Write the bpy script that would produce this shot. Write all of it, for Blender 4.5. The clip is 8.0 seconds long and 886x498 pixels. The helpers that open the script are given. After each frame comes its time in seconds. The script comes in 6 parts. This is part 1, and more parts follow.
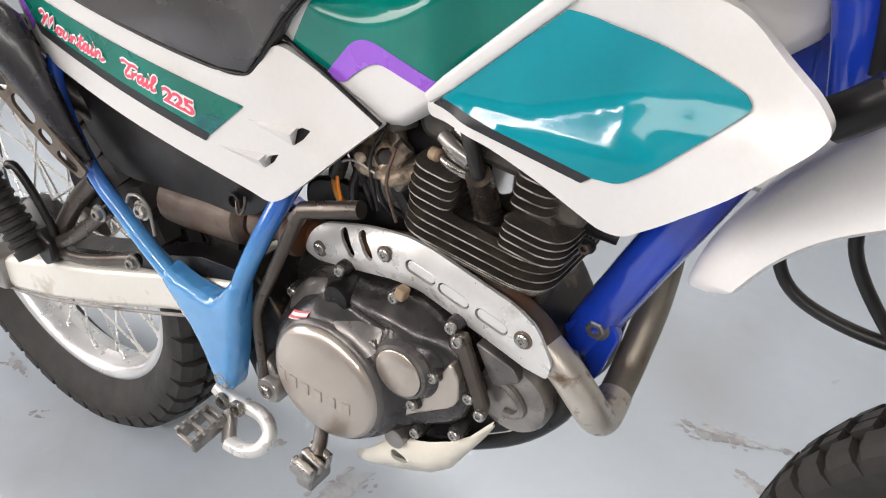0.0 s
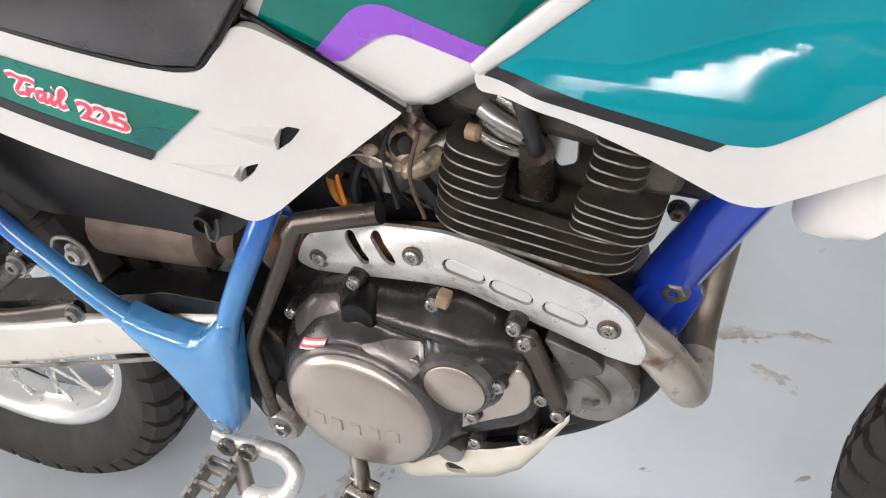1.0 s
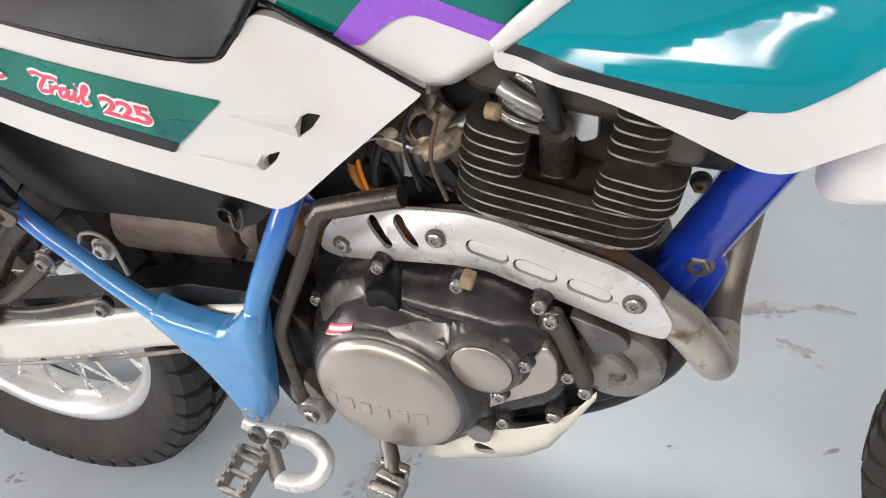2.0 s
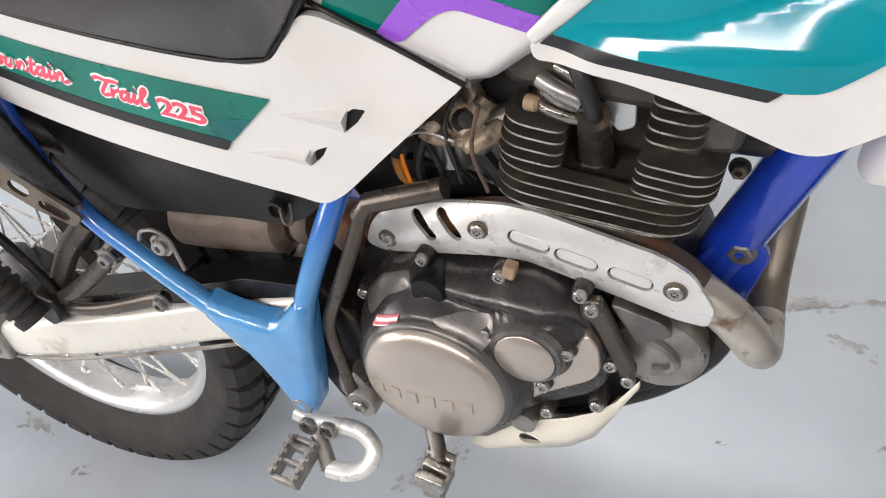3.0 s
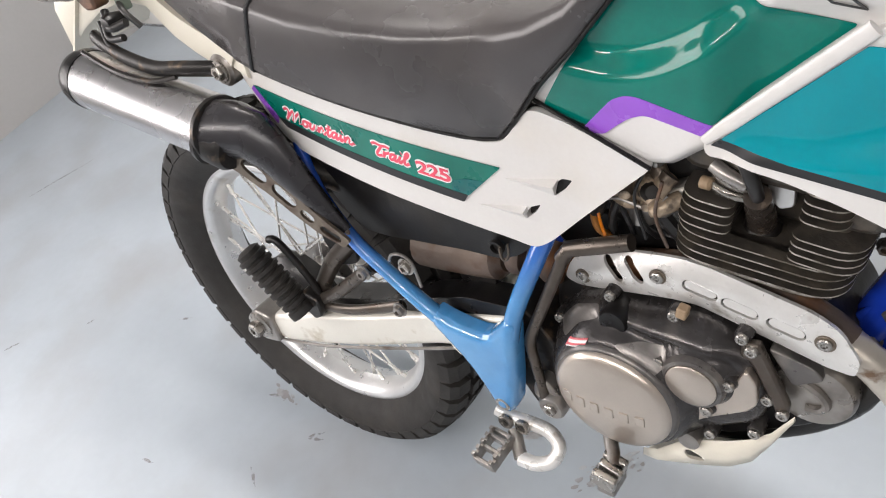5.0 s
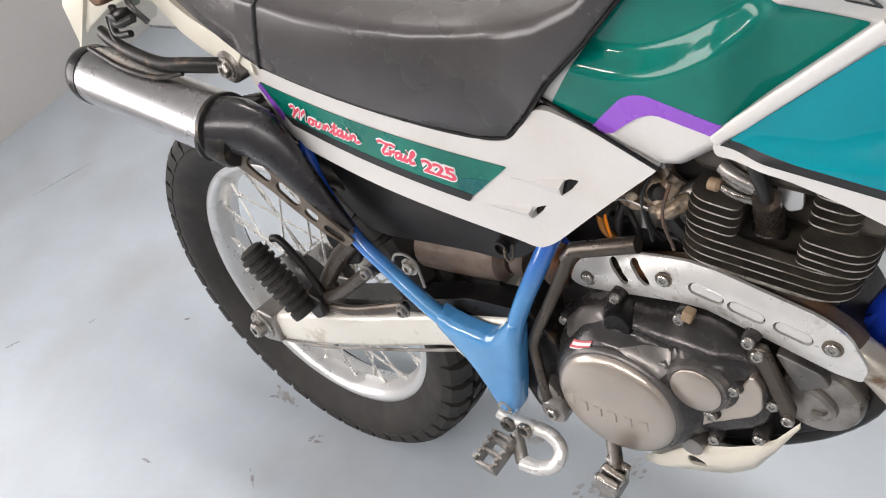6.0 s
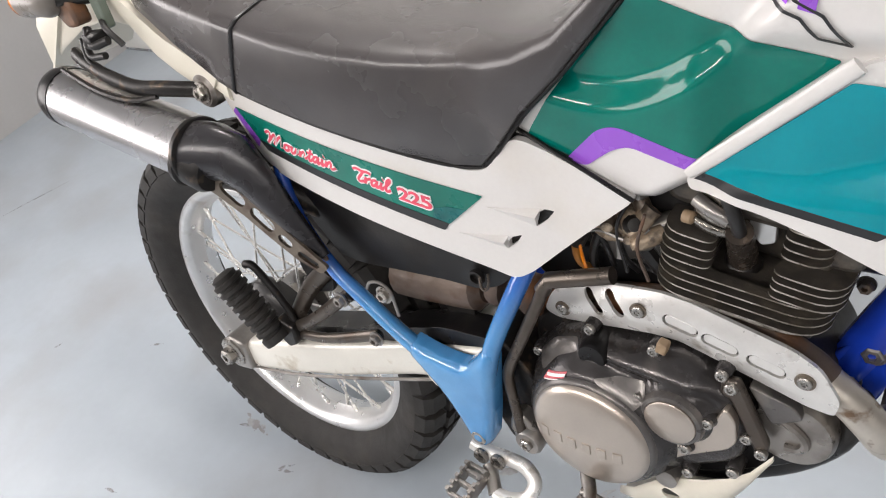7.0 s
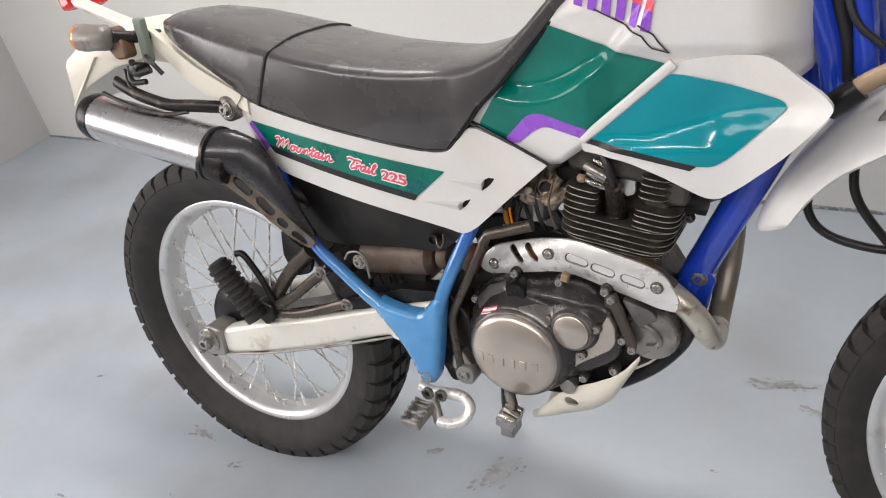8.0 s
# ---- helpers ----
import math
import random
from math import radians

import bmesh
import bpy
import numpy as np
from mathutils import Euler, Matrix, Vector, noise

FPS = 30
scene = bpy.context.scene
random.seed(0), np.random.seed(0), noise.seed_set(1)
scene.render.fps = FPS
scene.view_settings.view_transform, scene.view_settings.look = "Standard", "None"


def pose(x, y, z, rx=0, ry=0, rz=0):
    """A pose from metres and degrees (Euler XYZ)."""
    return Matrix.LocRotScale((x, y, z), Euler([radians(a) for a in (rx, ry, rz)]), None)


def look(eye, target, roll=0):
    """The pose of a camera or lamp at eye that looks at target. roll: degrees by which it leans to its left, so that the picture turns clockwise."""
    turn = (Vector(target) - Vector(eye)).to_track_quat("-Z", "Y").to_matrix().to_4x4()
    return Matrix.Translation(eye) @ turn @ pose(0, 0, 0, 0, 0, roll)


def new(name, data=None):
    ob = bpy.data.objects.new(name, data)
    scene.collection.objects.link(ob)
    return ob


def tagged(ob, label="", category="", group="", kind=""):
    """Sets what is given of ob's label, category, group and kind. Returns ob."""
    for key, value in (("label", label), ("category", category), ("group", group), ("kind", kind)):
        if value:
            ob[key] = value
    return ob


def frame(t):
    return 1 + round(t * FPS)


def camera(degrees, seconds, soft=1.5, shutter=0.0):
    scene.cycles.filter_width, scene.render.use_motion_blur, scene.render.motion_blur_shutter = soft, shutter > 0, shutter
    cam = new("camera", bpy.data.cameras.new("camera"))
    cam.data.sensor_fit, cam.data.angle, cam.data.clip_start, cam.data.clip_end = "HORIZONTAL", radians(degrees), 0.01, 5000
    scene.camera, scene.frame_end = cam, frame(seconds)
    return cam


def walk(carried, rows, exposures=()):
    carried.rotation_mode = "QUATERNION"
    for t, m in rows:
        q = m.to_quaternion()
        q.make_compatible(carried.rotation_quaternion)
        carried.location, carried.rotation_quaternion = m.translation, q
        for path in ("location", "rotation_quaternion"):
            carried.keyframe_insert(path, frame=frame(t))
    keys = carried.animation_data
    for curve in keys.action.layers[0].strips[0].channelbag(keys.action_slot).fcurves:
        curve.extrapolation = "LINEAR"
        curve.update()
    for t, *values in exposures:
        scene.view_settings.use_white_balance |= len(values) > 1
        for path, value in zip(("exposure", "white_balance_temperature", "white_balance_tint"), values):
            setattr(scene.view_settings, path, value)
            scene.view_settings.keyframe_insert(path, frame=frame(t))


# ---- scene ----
cam = camera(60.1, 8.0, soft=1.1)
PATH = [
    (0, (1.014, -0.3712, 1.0356), (0.1, 0.884, -0.2735), -3.76),
    (0.5, (0.8951, -0.2923, 1.0201), (0.2248, 0.9571, -0.436), -4.93),
    (1, (0.8351, -0.296, 1.011), (0.2457, 0.915, -0.5102), -8.38),
    (1.5, (0.8288, -0.3018, 1.0097), (0.2327, 0.8865, -0.5256), -10.62),
    (3, (0.8423, -0.3207, 1.0133), (0.0999, 0.8259, -0.4898), -16.21),
    (3.5, (0.8468, -0.3479, 1.0623), (-0.0549, 0.7389, -0.3984), -20.54),
    (4, (0.9063, -0.3833, 1.1505), (-0.1866, 0.6125, -0.2427), -24.93),
    (4.5, (0.9122, -0.3897, 1.1524), (-0.2653, 0.5571, -0.206), -26.15),
    (6, (0.908, -0.3964, 1.143), (-0.2911, 0.5485, -0.1965), -24.57),
    (6.5, (0.9091, -0.3953, 1.14), (-0.2821, 0.5784, -0.1873), -23.6),
    (7, (0.9051, -0.3921, 1.1411), (-0.2579, 0.636, -0.1689), -21.75),
    (7.5, (0.9196, -0.4654, 1.1573), (-0.1731, 0.7087, -0.0891), -17.91),
    (8, (1.0189, -0.7731, 1.1927), (0.069, 0.6367, 0.08), -11.91),
]
walk(cam, [(t, look(eye, target, roll)) for t, eye, target, roll in PATH],
     [(0, 0.46), (1.5, 0.43), (3.5, 0.42), (4.5, 0.38), (7, 0.31), (7.5, 0.29), (8, 0.16)])

# ---- light: a closed room with tube lamps on its ceiling ----
world = bpy.data.worlds.new("world")
scene.world = world
world.use_nodes = True
world.node_tree.nodes["Background"].inputs[0].default_value = (0.9, 0.95, 1.0, 1)
world.node_tree.nodes["Background"].inputs[1].default_value = 0.3

CEILING = 2.75
# The tube at x 2.7 is added to brighten the front fender.
LAMPS = [(-1.2, -2.6), (0.1, -2.6), (1.4, -2.6), (2.7, -2.6), (0.2, 0.5)]
def tube_energy(lx, ly):
    """Tube power, stepped down towards the front wheel to balance the floor's brightness."""
    return 29.0 if ly > 0 else 32.0 - 4.0 * (lx + 1.2)


for lx, ly in LAMPS:
    lamp = bpy.data.lights.new("tube_light", "AREA")
    lamp.shape, lamp.size, lamp.size_y = "RECTANGLE", 1.2, 0.16
    lamp.energy, lamp.color = tube_energy(lx, ly), (1.0, 0.922, 0.875)
    new("tube_light", lamp).matrix_world = pose(lx, ly, CEILING - 0.115)

# daylight through the wide window in the wall past the rear wheel
WIN_Y0, WIN_Y1, WIN_Z0, WIN_Z1, NEAR_Y, WALL_X = -3.0, -0.3, 0.85, 1.95, -3.6, -2.27
sky = bpy.data.lights.new("window_daylight", "AREA")
sky.shape, sky.size, sky.size_y, sky.energy, sky.color = "RECTANGLE", WIN_Y1 - WIN_Y0, WIN_Z1 - WIN_Z0, 50.0, (1.0, 0.935, 0.92)
mid = ((WIN_Y0 + WIN_Y1) / 2, (WIN_Z0 + WIN_Z1) / 2)
new("window_daylight", sky).matrix_world = look((WALL_X - 0.02, *mid), (0, *mid))

# ---- materials ----
def mat(name, color, rough=0.5, metal=0.0, vary=0.12, scale=9.0, bump=0.08, fine=180.0, coat=0.0, second=None, mix=(0.5, 0.65), mixscale=6.0, spec=0.5, rv=0.09, worn=None):
    """A surface with broad stains, fine grain and relief; second: a second colour that breaks through in patches; worn:
    a fade along one axis that paints light into the colour.
    """
    m = bpy.data.materials.new(name)
    m.use_nodes = True
    nt = m.node_tree
    b = nt.nodes["Principled BSDF"]
    link = nt.links.new
    tc = nt.nodes.new("ShaderNodeTexCoord")

    def noisy(s, detail=4.0):
        n = nt.nodes.new("ShaderNodeTexNoise")
        n.inputs["Scale"].default_value, n.inputs["Detail"].default_value = s, detail
        link(tc.outputs["Object"], n.inputs["Vector"])
        return n.outputs["Fac"]

    def ramp(fac, lo, hi, a, c):
        r = nt.nodes.new("ShaderNodeMapRange")
        link(fac, r.inputs[0])
        for i, v in enumerate((lo, hi, a, c)):
            r.inputs[i + 1].default_value = v
        return r.outputs[0]

    def mixed(fac, a, c, blend="MIX"):
        x = nt.nodes.new("ShaderNodeMix")
        x.data_type, x.blend_type = "RGBA", blend
        link(fac, x.inputs[0])
        for sock, v in ((x.inputs[6], a), (x.inputs[7], c)):
            if isinstance(v, tuple):
                sock.default_value = (*v, 1)
            else:
                link(v, sock)
        return x.outputs[2]

    dark = tuple(v * (1 - vary) for v in color)
    light = tuple(min(1, v * (1 + vary)) for v in color)
    col = mixed(ramp(noisy(scale), 0.3, 0.7, 0, 1), dark, light)
    if second:
        col = mixed(ramp(noisy(mixscale, 8.0), mix[0], mix[1], 0, 1), col, second)
    # fade between deep and lit blue: light put into the colour
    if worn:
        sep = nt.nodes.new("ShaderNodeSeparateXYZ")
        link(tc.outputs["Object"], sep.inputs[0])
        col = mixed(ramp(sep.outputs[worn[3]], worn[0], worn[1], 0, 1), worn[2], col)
    grain = noisy(fine, 3.0)
    col = mixed(ramp(grain, 0.25, 0.75, 0.0, max(0.08, vary * 0.8)), col, tuple(v * 0.6 for v in color))
    link(col, b.inputs["Base Color"])
    link(ramp(noisy(scale * 2.3), 0.25, 0.75, max(0.02, rough - rv), min(1, rough + rv)), b.inputs["Roughness"])
    b.inputs["Metallic"].default_value = metal
    b.inputs["Specular IOR Level"].default_value = spec
    b.inputs["Coat Weight"].default_value = coat
    b.inputs["Coat Roughness"].default_value = 0.1
    if bump:
        n = nt.nodes.new("ShaderNodeBump")
        n.inputs["Strength"].default_value, n.inputs["Distance"].default_value = bump, 0.002
        link(grain, n.inputs["Height"])
        link(n.outputs[0], b.inputs["Normal"])
    return m


M_FLOOR = mat("painted_concrete", (0.372, 0.418, 0.465), 0.38, 0, 0.09, 2.2, 0.06, 45, second=(0.325, 0.342, 0.36), mix=(0.48, 0.72), mixscale=2.6, rv=0.12)
M_STAIN = mat("floor_stain", (0.275, 0.272, 0.275), 0.5, 0, 0.15, 14, 0.05, second=(0.40, 0.42, 0.44), mix=(0.45, 0.6), mixscale=30)
M_MARK = mat("scuff", (0.20, 0.20, 0.205), 0.6, 0, 0.2, 30, second=(0.40, 0.44, 0.48), mix=(0.45, 0.6), mixscale=90)
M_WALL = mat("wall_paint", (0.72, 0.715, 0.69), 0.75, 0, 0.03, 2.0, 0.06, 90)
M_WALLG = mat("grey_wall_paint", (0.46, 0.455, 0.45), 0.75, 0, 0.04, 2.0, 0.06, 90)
M_WALLDARK = mat("bounce_cut_dark", (0.13, 0.13, 0.135), 0.75, 0, 0.06, 2.0, 0.06, 90)
M_CEIL = mat("ceiling_paint", (0.5, 0.5, 0.495), 0.85, 0, 0.03, 2.0, 0.05, 70)
M_WHITE = mat("white_plastic", (0.715, 0.698, 0.682), 0.33, 0, 0.03, 7, 0.015, 240, coat=0.15, rv=0.03, second=(0.66, 0.62, 0.56), mix=(0.56, 0.80), mixscale=8)
M_IVORY = mat("aged_white_plastic", (0.74, 0.70, 0.60), 0.38, 0, 0.05, 9, 0.02, 240)
M_TANKGREEN = mat("green_decal", (0.0, 0.162, 0.127), 0.075, 0, 0.22, 10, 0.006, 220, coat=0.15, spec=0.36, rv=0.015)
M_TEAL = mat("teal_decal", (0.0, 0.255, 0.315), 0.11, 0, 0.14, 7, 0.006, 220, coat=0.1, spec=0.32, rv=0.02)
M_PANELGREEN = mat("panel_green_decal", (0.0, 0.175, 0.13), 0.3, 0, 0.25, 14, 0.01, 220, coat=0.2)
M_PANELTEAL = mat("panel_teal_patch", (0.0, 0.13, 0.13), 0.3, 0, 0.3, 60, 0.01, 220, coat=0.2)
M_PURPLE = mat("purple_decal", (0.30, 0.085, 0.62), 0.28, 0, 0.06, 15, 0.01, 220, coat=0.4)
M_RED = mat("red_print", (0.80, 0.09, 0.15), 0.35, 0, 0.05, 40, 0.0)
M_PRINT = mat("white_print", (0.88, 0.84, 0.84), 0.35, 0, 0.02, 40, 0.0)
M_DARKPRINT = mat("black_print", (0.02, 0.02, 0.022), 0.35, 0, 0.1, 30, 0.01)
M_SEAT = mat("black_vinyl", (0.058, 0.053, 0.054), 0.26, 0, 0.18, 6, 0.09, 520, spec=0.7, rv=0.05, second=(0.078, 0.070, 0.068), mix=(0.5, 0.75), mixscale=11)
M_BLACK = mat("black_plastic", (0.009, 0.0085, 0.009), 0.32, 0, 0.25, 14, 0.08, 300, second=(0.026, 0.023, 0.020), mix=(0.55, 0.75), mixscale=20, spec=0.3)
M_COVER = mat("satin_black_metal", (0.028, 0.027, 0.030), 0.27, 0.1, 0.2, 12, 0.1, 240, second=(0.030, 0.027, 0.027), mix=(0.5, 0.7), mixscale=18, spec=0.5, rv=0.05)
# Blue stay paint with the light on its lower run painted in.
M_STAYBLUE = mat("lit_fade_stay_paint", (0.055, 0.25, 0.55), 0.17, 0, 0.12, 18, 0.02, 260, coat=1.0, second=(0.10, 0.34, 0.66), mix=(0.4, 0.7), mixscale=14, rv=0.03, worn=(0.235, 0.315, (0.020, 0.095, 0.52), 0))
M_FENDER = mat("white_fender_plastic", (0.82, 0.80, 0.78), 0.33, 0, 0.025, 7, 0.015, 240, coat=0.15, rv=0.02)
M_RUBBER = mat("tyre_rubber", (0.019, 0.017, 0.0155), 0.70, 0, 0.22, 18, 0.2, 260, second=(0.046, 0.039, 0.033), mix=(0.5, 0.8), mixscale=14)
M_HOSE = mat("black_hose", (0.016, 0.015, 0.015), 0.4, 0, 0.1, 20, 0.05)
M_BLUE = mat("blue_frame_paint", (0.010, 0.045, 0.44), 0.15, 0, 0.18, 20, 0.015, 260, coat=1.0, second=(0.016, 0.062, 0.52), mix=(0.3, 0.9), mixscale=12, rv=0.03)
# Lit tones of the frame's blue: the light is put into the colour.
M_PALEBLUE = mat("lit_tone_blue_paint", (0.055, 0.25, 0.55), 0.17, 0, 0.12, 18, 0.02, 260, coat=1.0, second=(0.10, 0.34, 0.66), mix=(0.4, 0.7), mixscale=14, rv=0.03)
M_TUBEBLUE = mat("lit_fade_tube_paint", (0.016, 0.075, 0.48), 0.17, 0, 0.12, 18, 0.02, 260, coat=1.0, rv=0.03, worn=(0.52, 0.625, (0.06, 0.26, 0.57), 2))
M_ALU = mat("brushed_aluminium", (0.72, 0.71, 0.69), 0.36, 0.9, 0.08, 16, 0.05, 340)
M_SHIELD = mat("worn_white_metal_paint", (0.72, 0.71, 0.69), 0.32, 0.4, 0.08, 22, 0.08, 300, second=(0.36, 0.33, 0.29), mix=(0.60, 0.72), mixscale=48)
M_MUFFLER = mat("brushed_steel", (0.56, 0.55, 0.56), 0.27, 1.0, 0.04, 5, 0.02, 420, rv=0.02)
M_RIM = mat("rim_alloy", (0.66, 0.66, 0.66), 0.33, 0.75, 0.06, 18, 0.05, 280, second=(0.45, 0.42, 0.38), mix=(0.62, 0.8), mixscale=24)
M_SPOKE = mat("spoke_steel", (0.80, 0.78, 0.75), 0.30, 0.8, 0.15, 30, 0.0)
M_SWING = mat("silver_paint", (0.76, 0.735, 0.67), 0.36, 0.2, 0.06, 10, 0.03, 280, second=(0.46, 0.40, 0.30), mix=(0.60, 0.74), mixscale=24)
M_CASE = mat("grey_engine_paint", (0.062, 0.058, 0.058), 0.25, 0.6, 0.2, 24, 0.12, 260, second=(0.15, 0.138, 0.128), mix=(0.52, 0.74), mixscale=26, rv=0.06)
M_CASEMID = mat("bare_engine_alloy", (0.36, 0.34, 0.32), 0.3, 0.75, 0.1, 24, 0.1, 260, second=(0.20, 0.185, 0.175), mix=(0.55, 0.8), mixscale=18, rv=0.05)
M_FRONTCOVER = mat("worn_front_cover", (0.33, 0.305, 0.28), 0.3, 0.7, 0.15, 24, 0.1, 260, second=(0.15, 0.135, 0.125), mix=(0.5, 0.7), mixscale=20, rv=0.05)
M_SKIRT = mat("worn_dark_case", (0.13, 0.122, 0.118), 0.3, 0.5, 0.2, 24, 0.1, 260, second=(0.30, 0.275, 0.25), mix=(0.52, 0.68), mixscale=22, rv=0.05)
M_PALEPATCH = mat("pale_case_tone", (0.22, 0.205, 0.195), 0.3, 0.6, 0.2, 24, 0.1, 260, second=(0.12, 0.11, 0.105), mix=(0.45, 0.65), mixscale=34, rv=0.05)
M_AIRBOX = mat("dusty_black_plastic", (0.008, 0.007, 0.0065), 0.36, 0, 0.3, 10, 0.1, 300, second=(0.032, 0.027, 0.022), mix=(0.5, 0.72), mixscale=9, spec=0.3)
M_BRONZE = mat("champagne_engine_paint", (0.54, 0.475, 0.415), 0.30, 0.75, 0.07, 16, 0.06, 320, coat=0.1, second=(0.42, 0.37, 0.33), mix=(0.6, 0.85), mixscale=22, rv=0.03)
M_FIN = mat("cast_fin", (0.070, 0.062, 0.054), 0.42, 0.3, 0.25, 30, 0.3, 240, second=(0.125, 0.105, 0.082), mix=(0.5, 0.7), mixscale=45)
M_FINEDGE = mat("bare_fin_edge", (0.44, 0.40, 0.35), 0.32, 0.6, 0.2, 30, 0.12, second=(0.13, 0.11, 0.085), mix=(0.44, 0.60), mixscale=42)
M_RIDGE = mat("polished_head_alloy", (0.42, 0.39, 0.35), 0.2, 0.9, 0.25, 40, 0.2, 200, second=(0.16, 0.14, 0.12), mix=(0.5, 0.62), mixscale=60)
M_STEEL = mat("dull_steel", (0.33, 0.31, 0.29), 0.4, 0.8, 0.2, 30, 0.08, 260, second=(0.14, 0.11, 0.09), mix=(0.55, 0.7), mixscale=26)
M_DARKSTEEL = mat("dark_steel", (0.024, 0.022, 0.021), 0.38, 0.5, 0.2, 26, 0.1, 260, second=(0.13, 0.09, 0.06), mix=(0.57, 0.70), mixscale=45)
M_LEVER = mat("oiled_steel", (0.105, 0.088, 0.074), 0.3, 0.7, 0.2, 26, 0.06, 260, second=(0.09, 0.065, 0.05), mix=(0.55, 0.75), mixscale=24, rv=0.05)
M_CAP = mat("worn_plug_cap", (0.055, 0.045, 0.038), 0.25, 0.2, 0.2, 30, 0.1, 240, second=(0.16, 0.12, 0.09), mix=(0.55, 0.7), mixscale=40)
M_TAN = mat("tan_clamp", (0.34, 0.24, 0.15), 0.5, 0.1, 0.15, 40)
M_CHROME = mat("zinc_bolt", (0.38, 0.36, 0.335), 0.3, 0.9, 0.15, 60, 0.05)
M_RUST = mat("rusty_pipe", (0.125, 0.092, 0.075), 0.62, 0.3, 0.25, 26, 0.25, 220, second=(0.27, 0.115, 0.045), mix=(0.5, 0.68), mixscale=22)
M_CHAMBER = mat("brown_exhaust_chamber", (0.128, 0.094, 0.074), 0.5, 0.2, 0.22, 24, 0.2, 220, second=(0.09, 0.05, 0.03), mix=(0.54, 0.64), mixscale=26)
M_HEADER = mat("stained_header_pipe", (0.27, 0.235, 0.19), 0.42, 0.6, 0.2, 16, 0.12, 220, second=(0.20, 0.115, 0.06), mix=(0.52, 0.66), mixscale=24)
M_STRIP = mat("scuffed_strip", (0.20, 0.165, 0.13), 0.4, 0.6, 0.2, 30, 0.1, 240, second=(0.09, 0.06, 0.045), mix=(0.5, 0.65), mixscale=30)
M_PIPE = mat("heat_stained_pipe", (0.62, 0.57, 0.50), 0.38, 0.7, 0.14, 20, 0.1, 260, second=(0.22, 0.14, 0.09), mix=(0.58, 0.70), mixscale=60)
M_ORANGEHOSE = mat("orange_hose", (0.42, 0.17, 0.03), 0.4, 0, 0.15, 30, 0.03)
M_BRASS = mat("carburettor_alloy", (0.42, 0.33, 0.24), 0.42, 0.45, 0.3, 36, 0.2, 240, second=(0.09, 0.07, 0.055), mix=(0.50, 0.62), mixscale=55)
M_ORANGE = mat("amber_lens", (0.85, 0.24, 0.01), 0.15, 0, 0.05, 30, 0.02, coat=0.5)
M_REDLENS = mat("red_lens", (0.75, 0.01, 0.015), 0.15, 0, 0.05, 30, 0.02, coat=0.5)
M_POST = mat("grey_green_plastic", (0.20, 0.24, 0.20), 0.45, 0, 0.15, 30, 0.05)
M_SMOKE = mat("grey_lens_housing", (0.22, 0.20, 0.18), 0.3, 0, 0.2, 20, 0.05)
M_STICKER = mat("red_sticker", (0.60, 0.10, 0.12), 0.4, 0, 0.1, 60, 0.02)
M_TUBE = bpy.data.materials.new("lit_tube")
M_TUBE.use_nodes = True
M_TUBE.node_tree.nodes["Principled BSDF"].inputs["Emission Color"].default_value = (0.96, 0.99, 1, 1)
M_TUBE.node_tree.nodes["Principled BSDF"].inputs["Emission Strength"].default_value = 14.0


# ---- mesh helpers ----
def part(name, bm, material, parent=None, label="", smooth=38, bevel=0.0, seg=2):
    """Links a bmesh as one mesh object under its thing or part."""
    me = bpy.data.meshes.new(name)
    bmesh.ops.recalc_face_normals(bm, faces=bm.faces)
    bm.to_mesh(me)
    bm.free()
    me.materials.append(material)
    if smooth:
        me.polygons.foreach_set("use_smooth", [True] * len(me.polygons))
        me.set_sharp_from_angle(angle=radians(smooth))
    ob = new(name, me)
    ob.parent = parent
    if bevel:
        mod = ob.modifiers.new("bevel", "BEVEL")
        mod.width, mod.segments, mod.limit_method, mod.angle_limit = bevel, seg, "ANGLE", radians(40)
        mod.harden_normals = False
    if label:
        tagged(ob, label)
    return ob


def again(ob, m, parent=None):
    """A further piece on the same mesh, at the pose m."""
    o = new(ob.name.split(".")[0], ob.data)
    o.parent = parent or ob.parent
    o.matrix_basis = m
    return o


def spline(pts, n=6):
    """A smooth line through the points."""
    p = [Vector(q) for q in pts]
    p = [2 * p[0] - p[1]] + p + [2 * p[-1] - p[-2]]
    out = []
    for i in range(1, len(p) - 2):
        for k in range(n):
            t = k / n
            a, b, c, d = p[i - 1], p[i], p[i + 1], p[i + 2]
            out.append(0.5 * (2 * b + (c - a) * t + (2 * a - 5 * b + 4 * c - d) * t * t + (3 * b - a - 3 * c + d) * t ** 3))
    return out + [p[-2]]


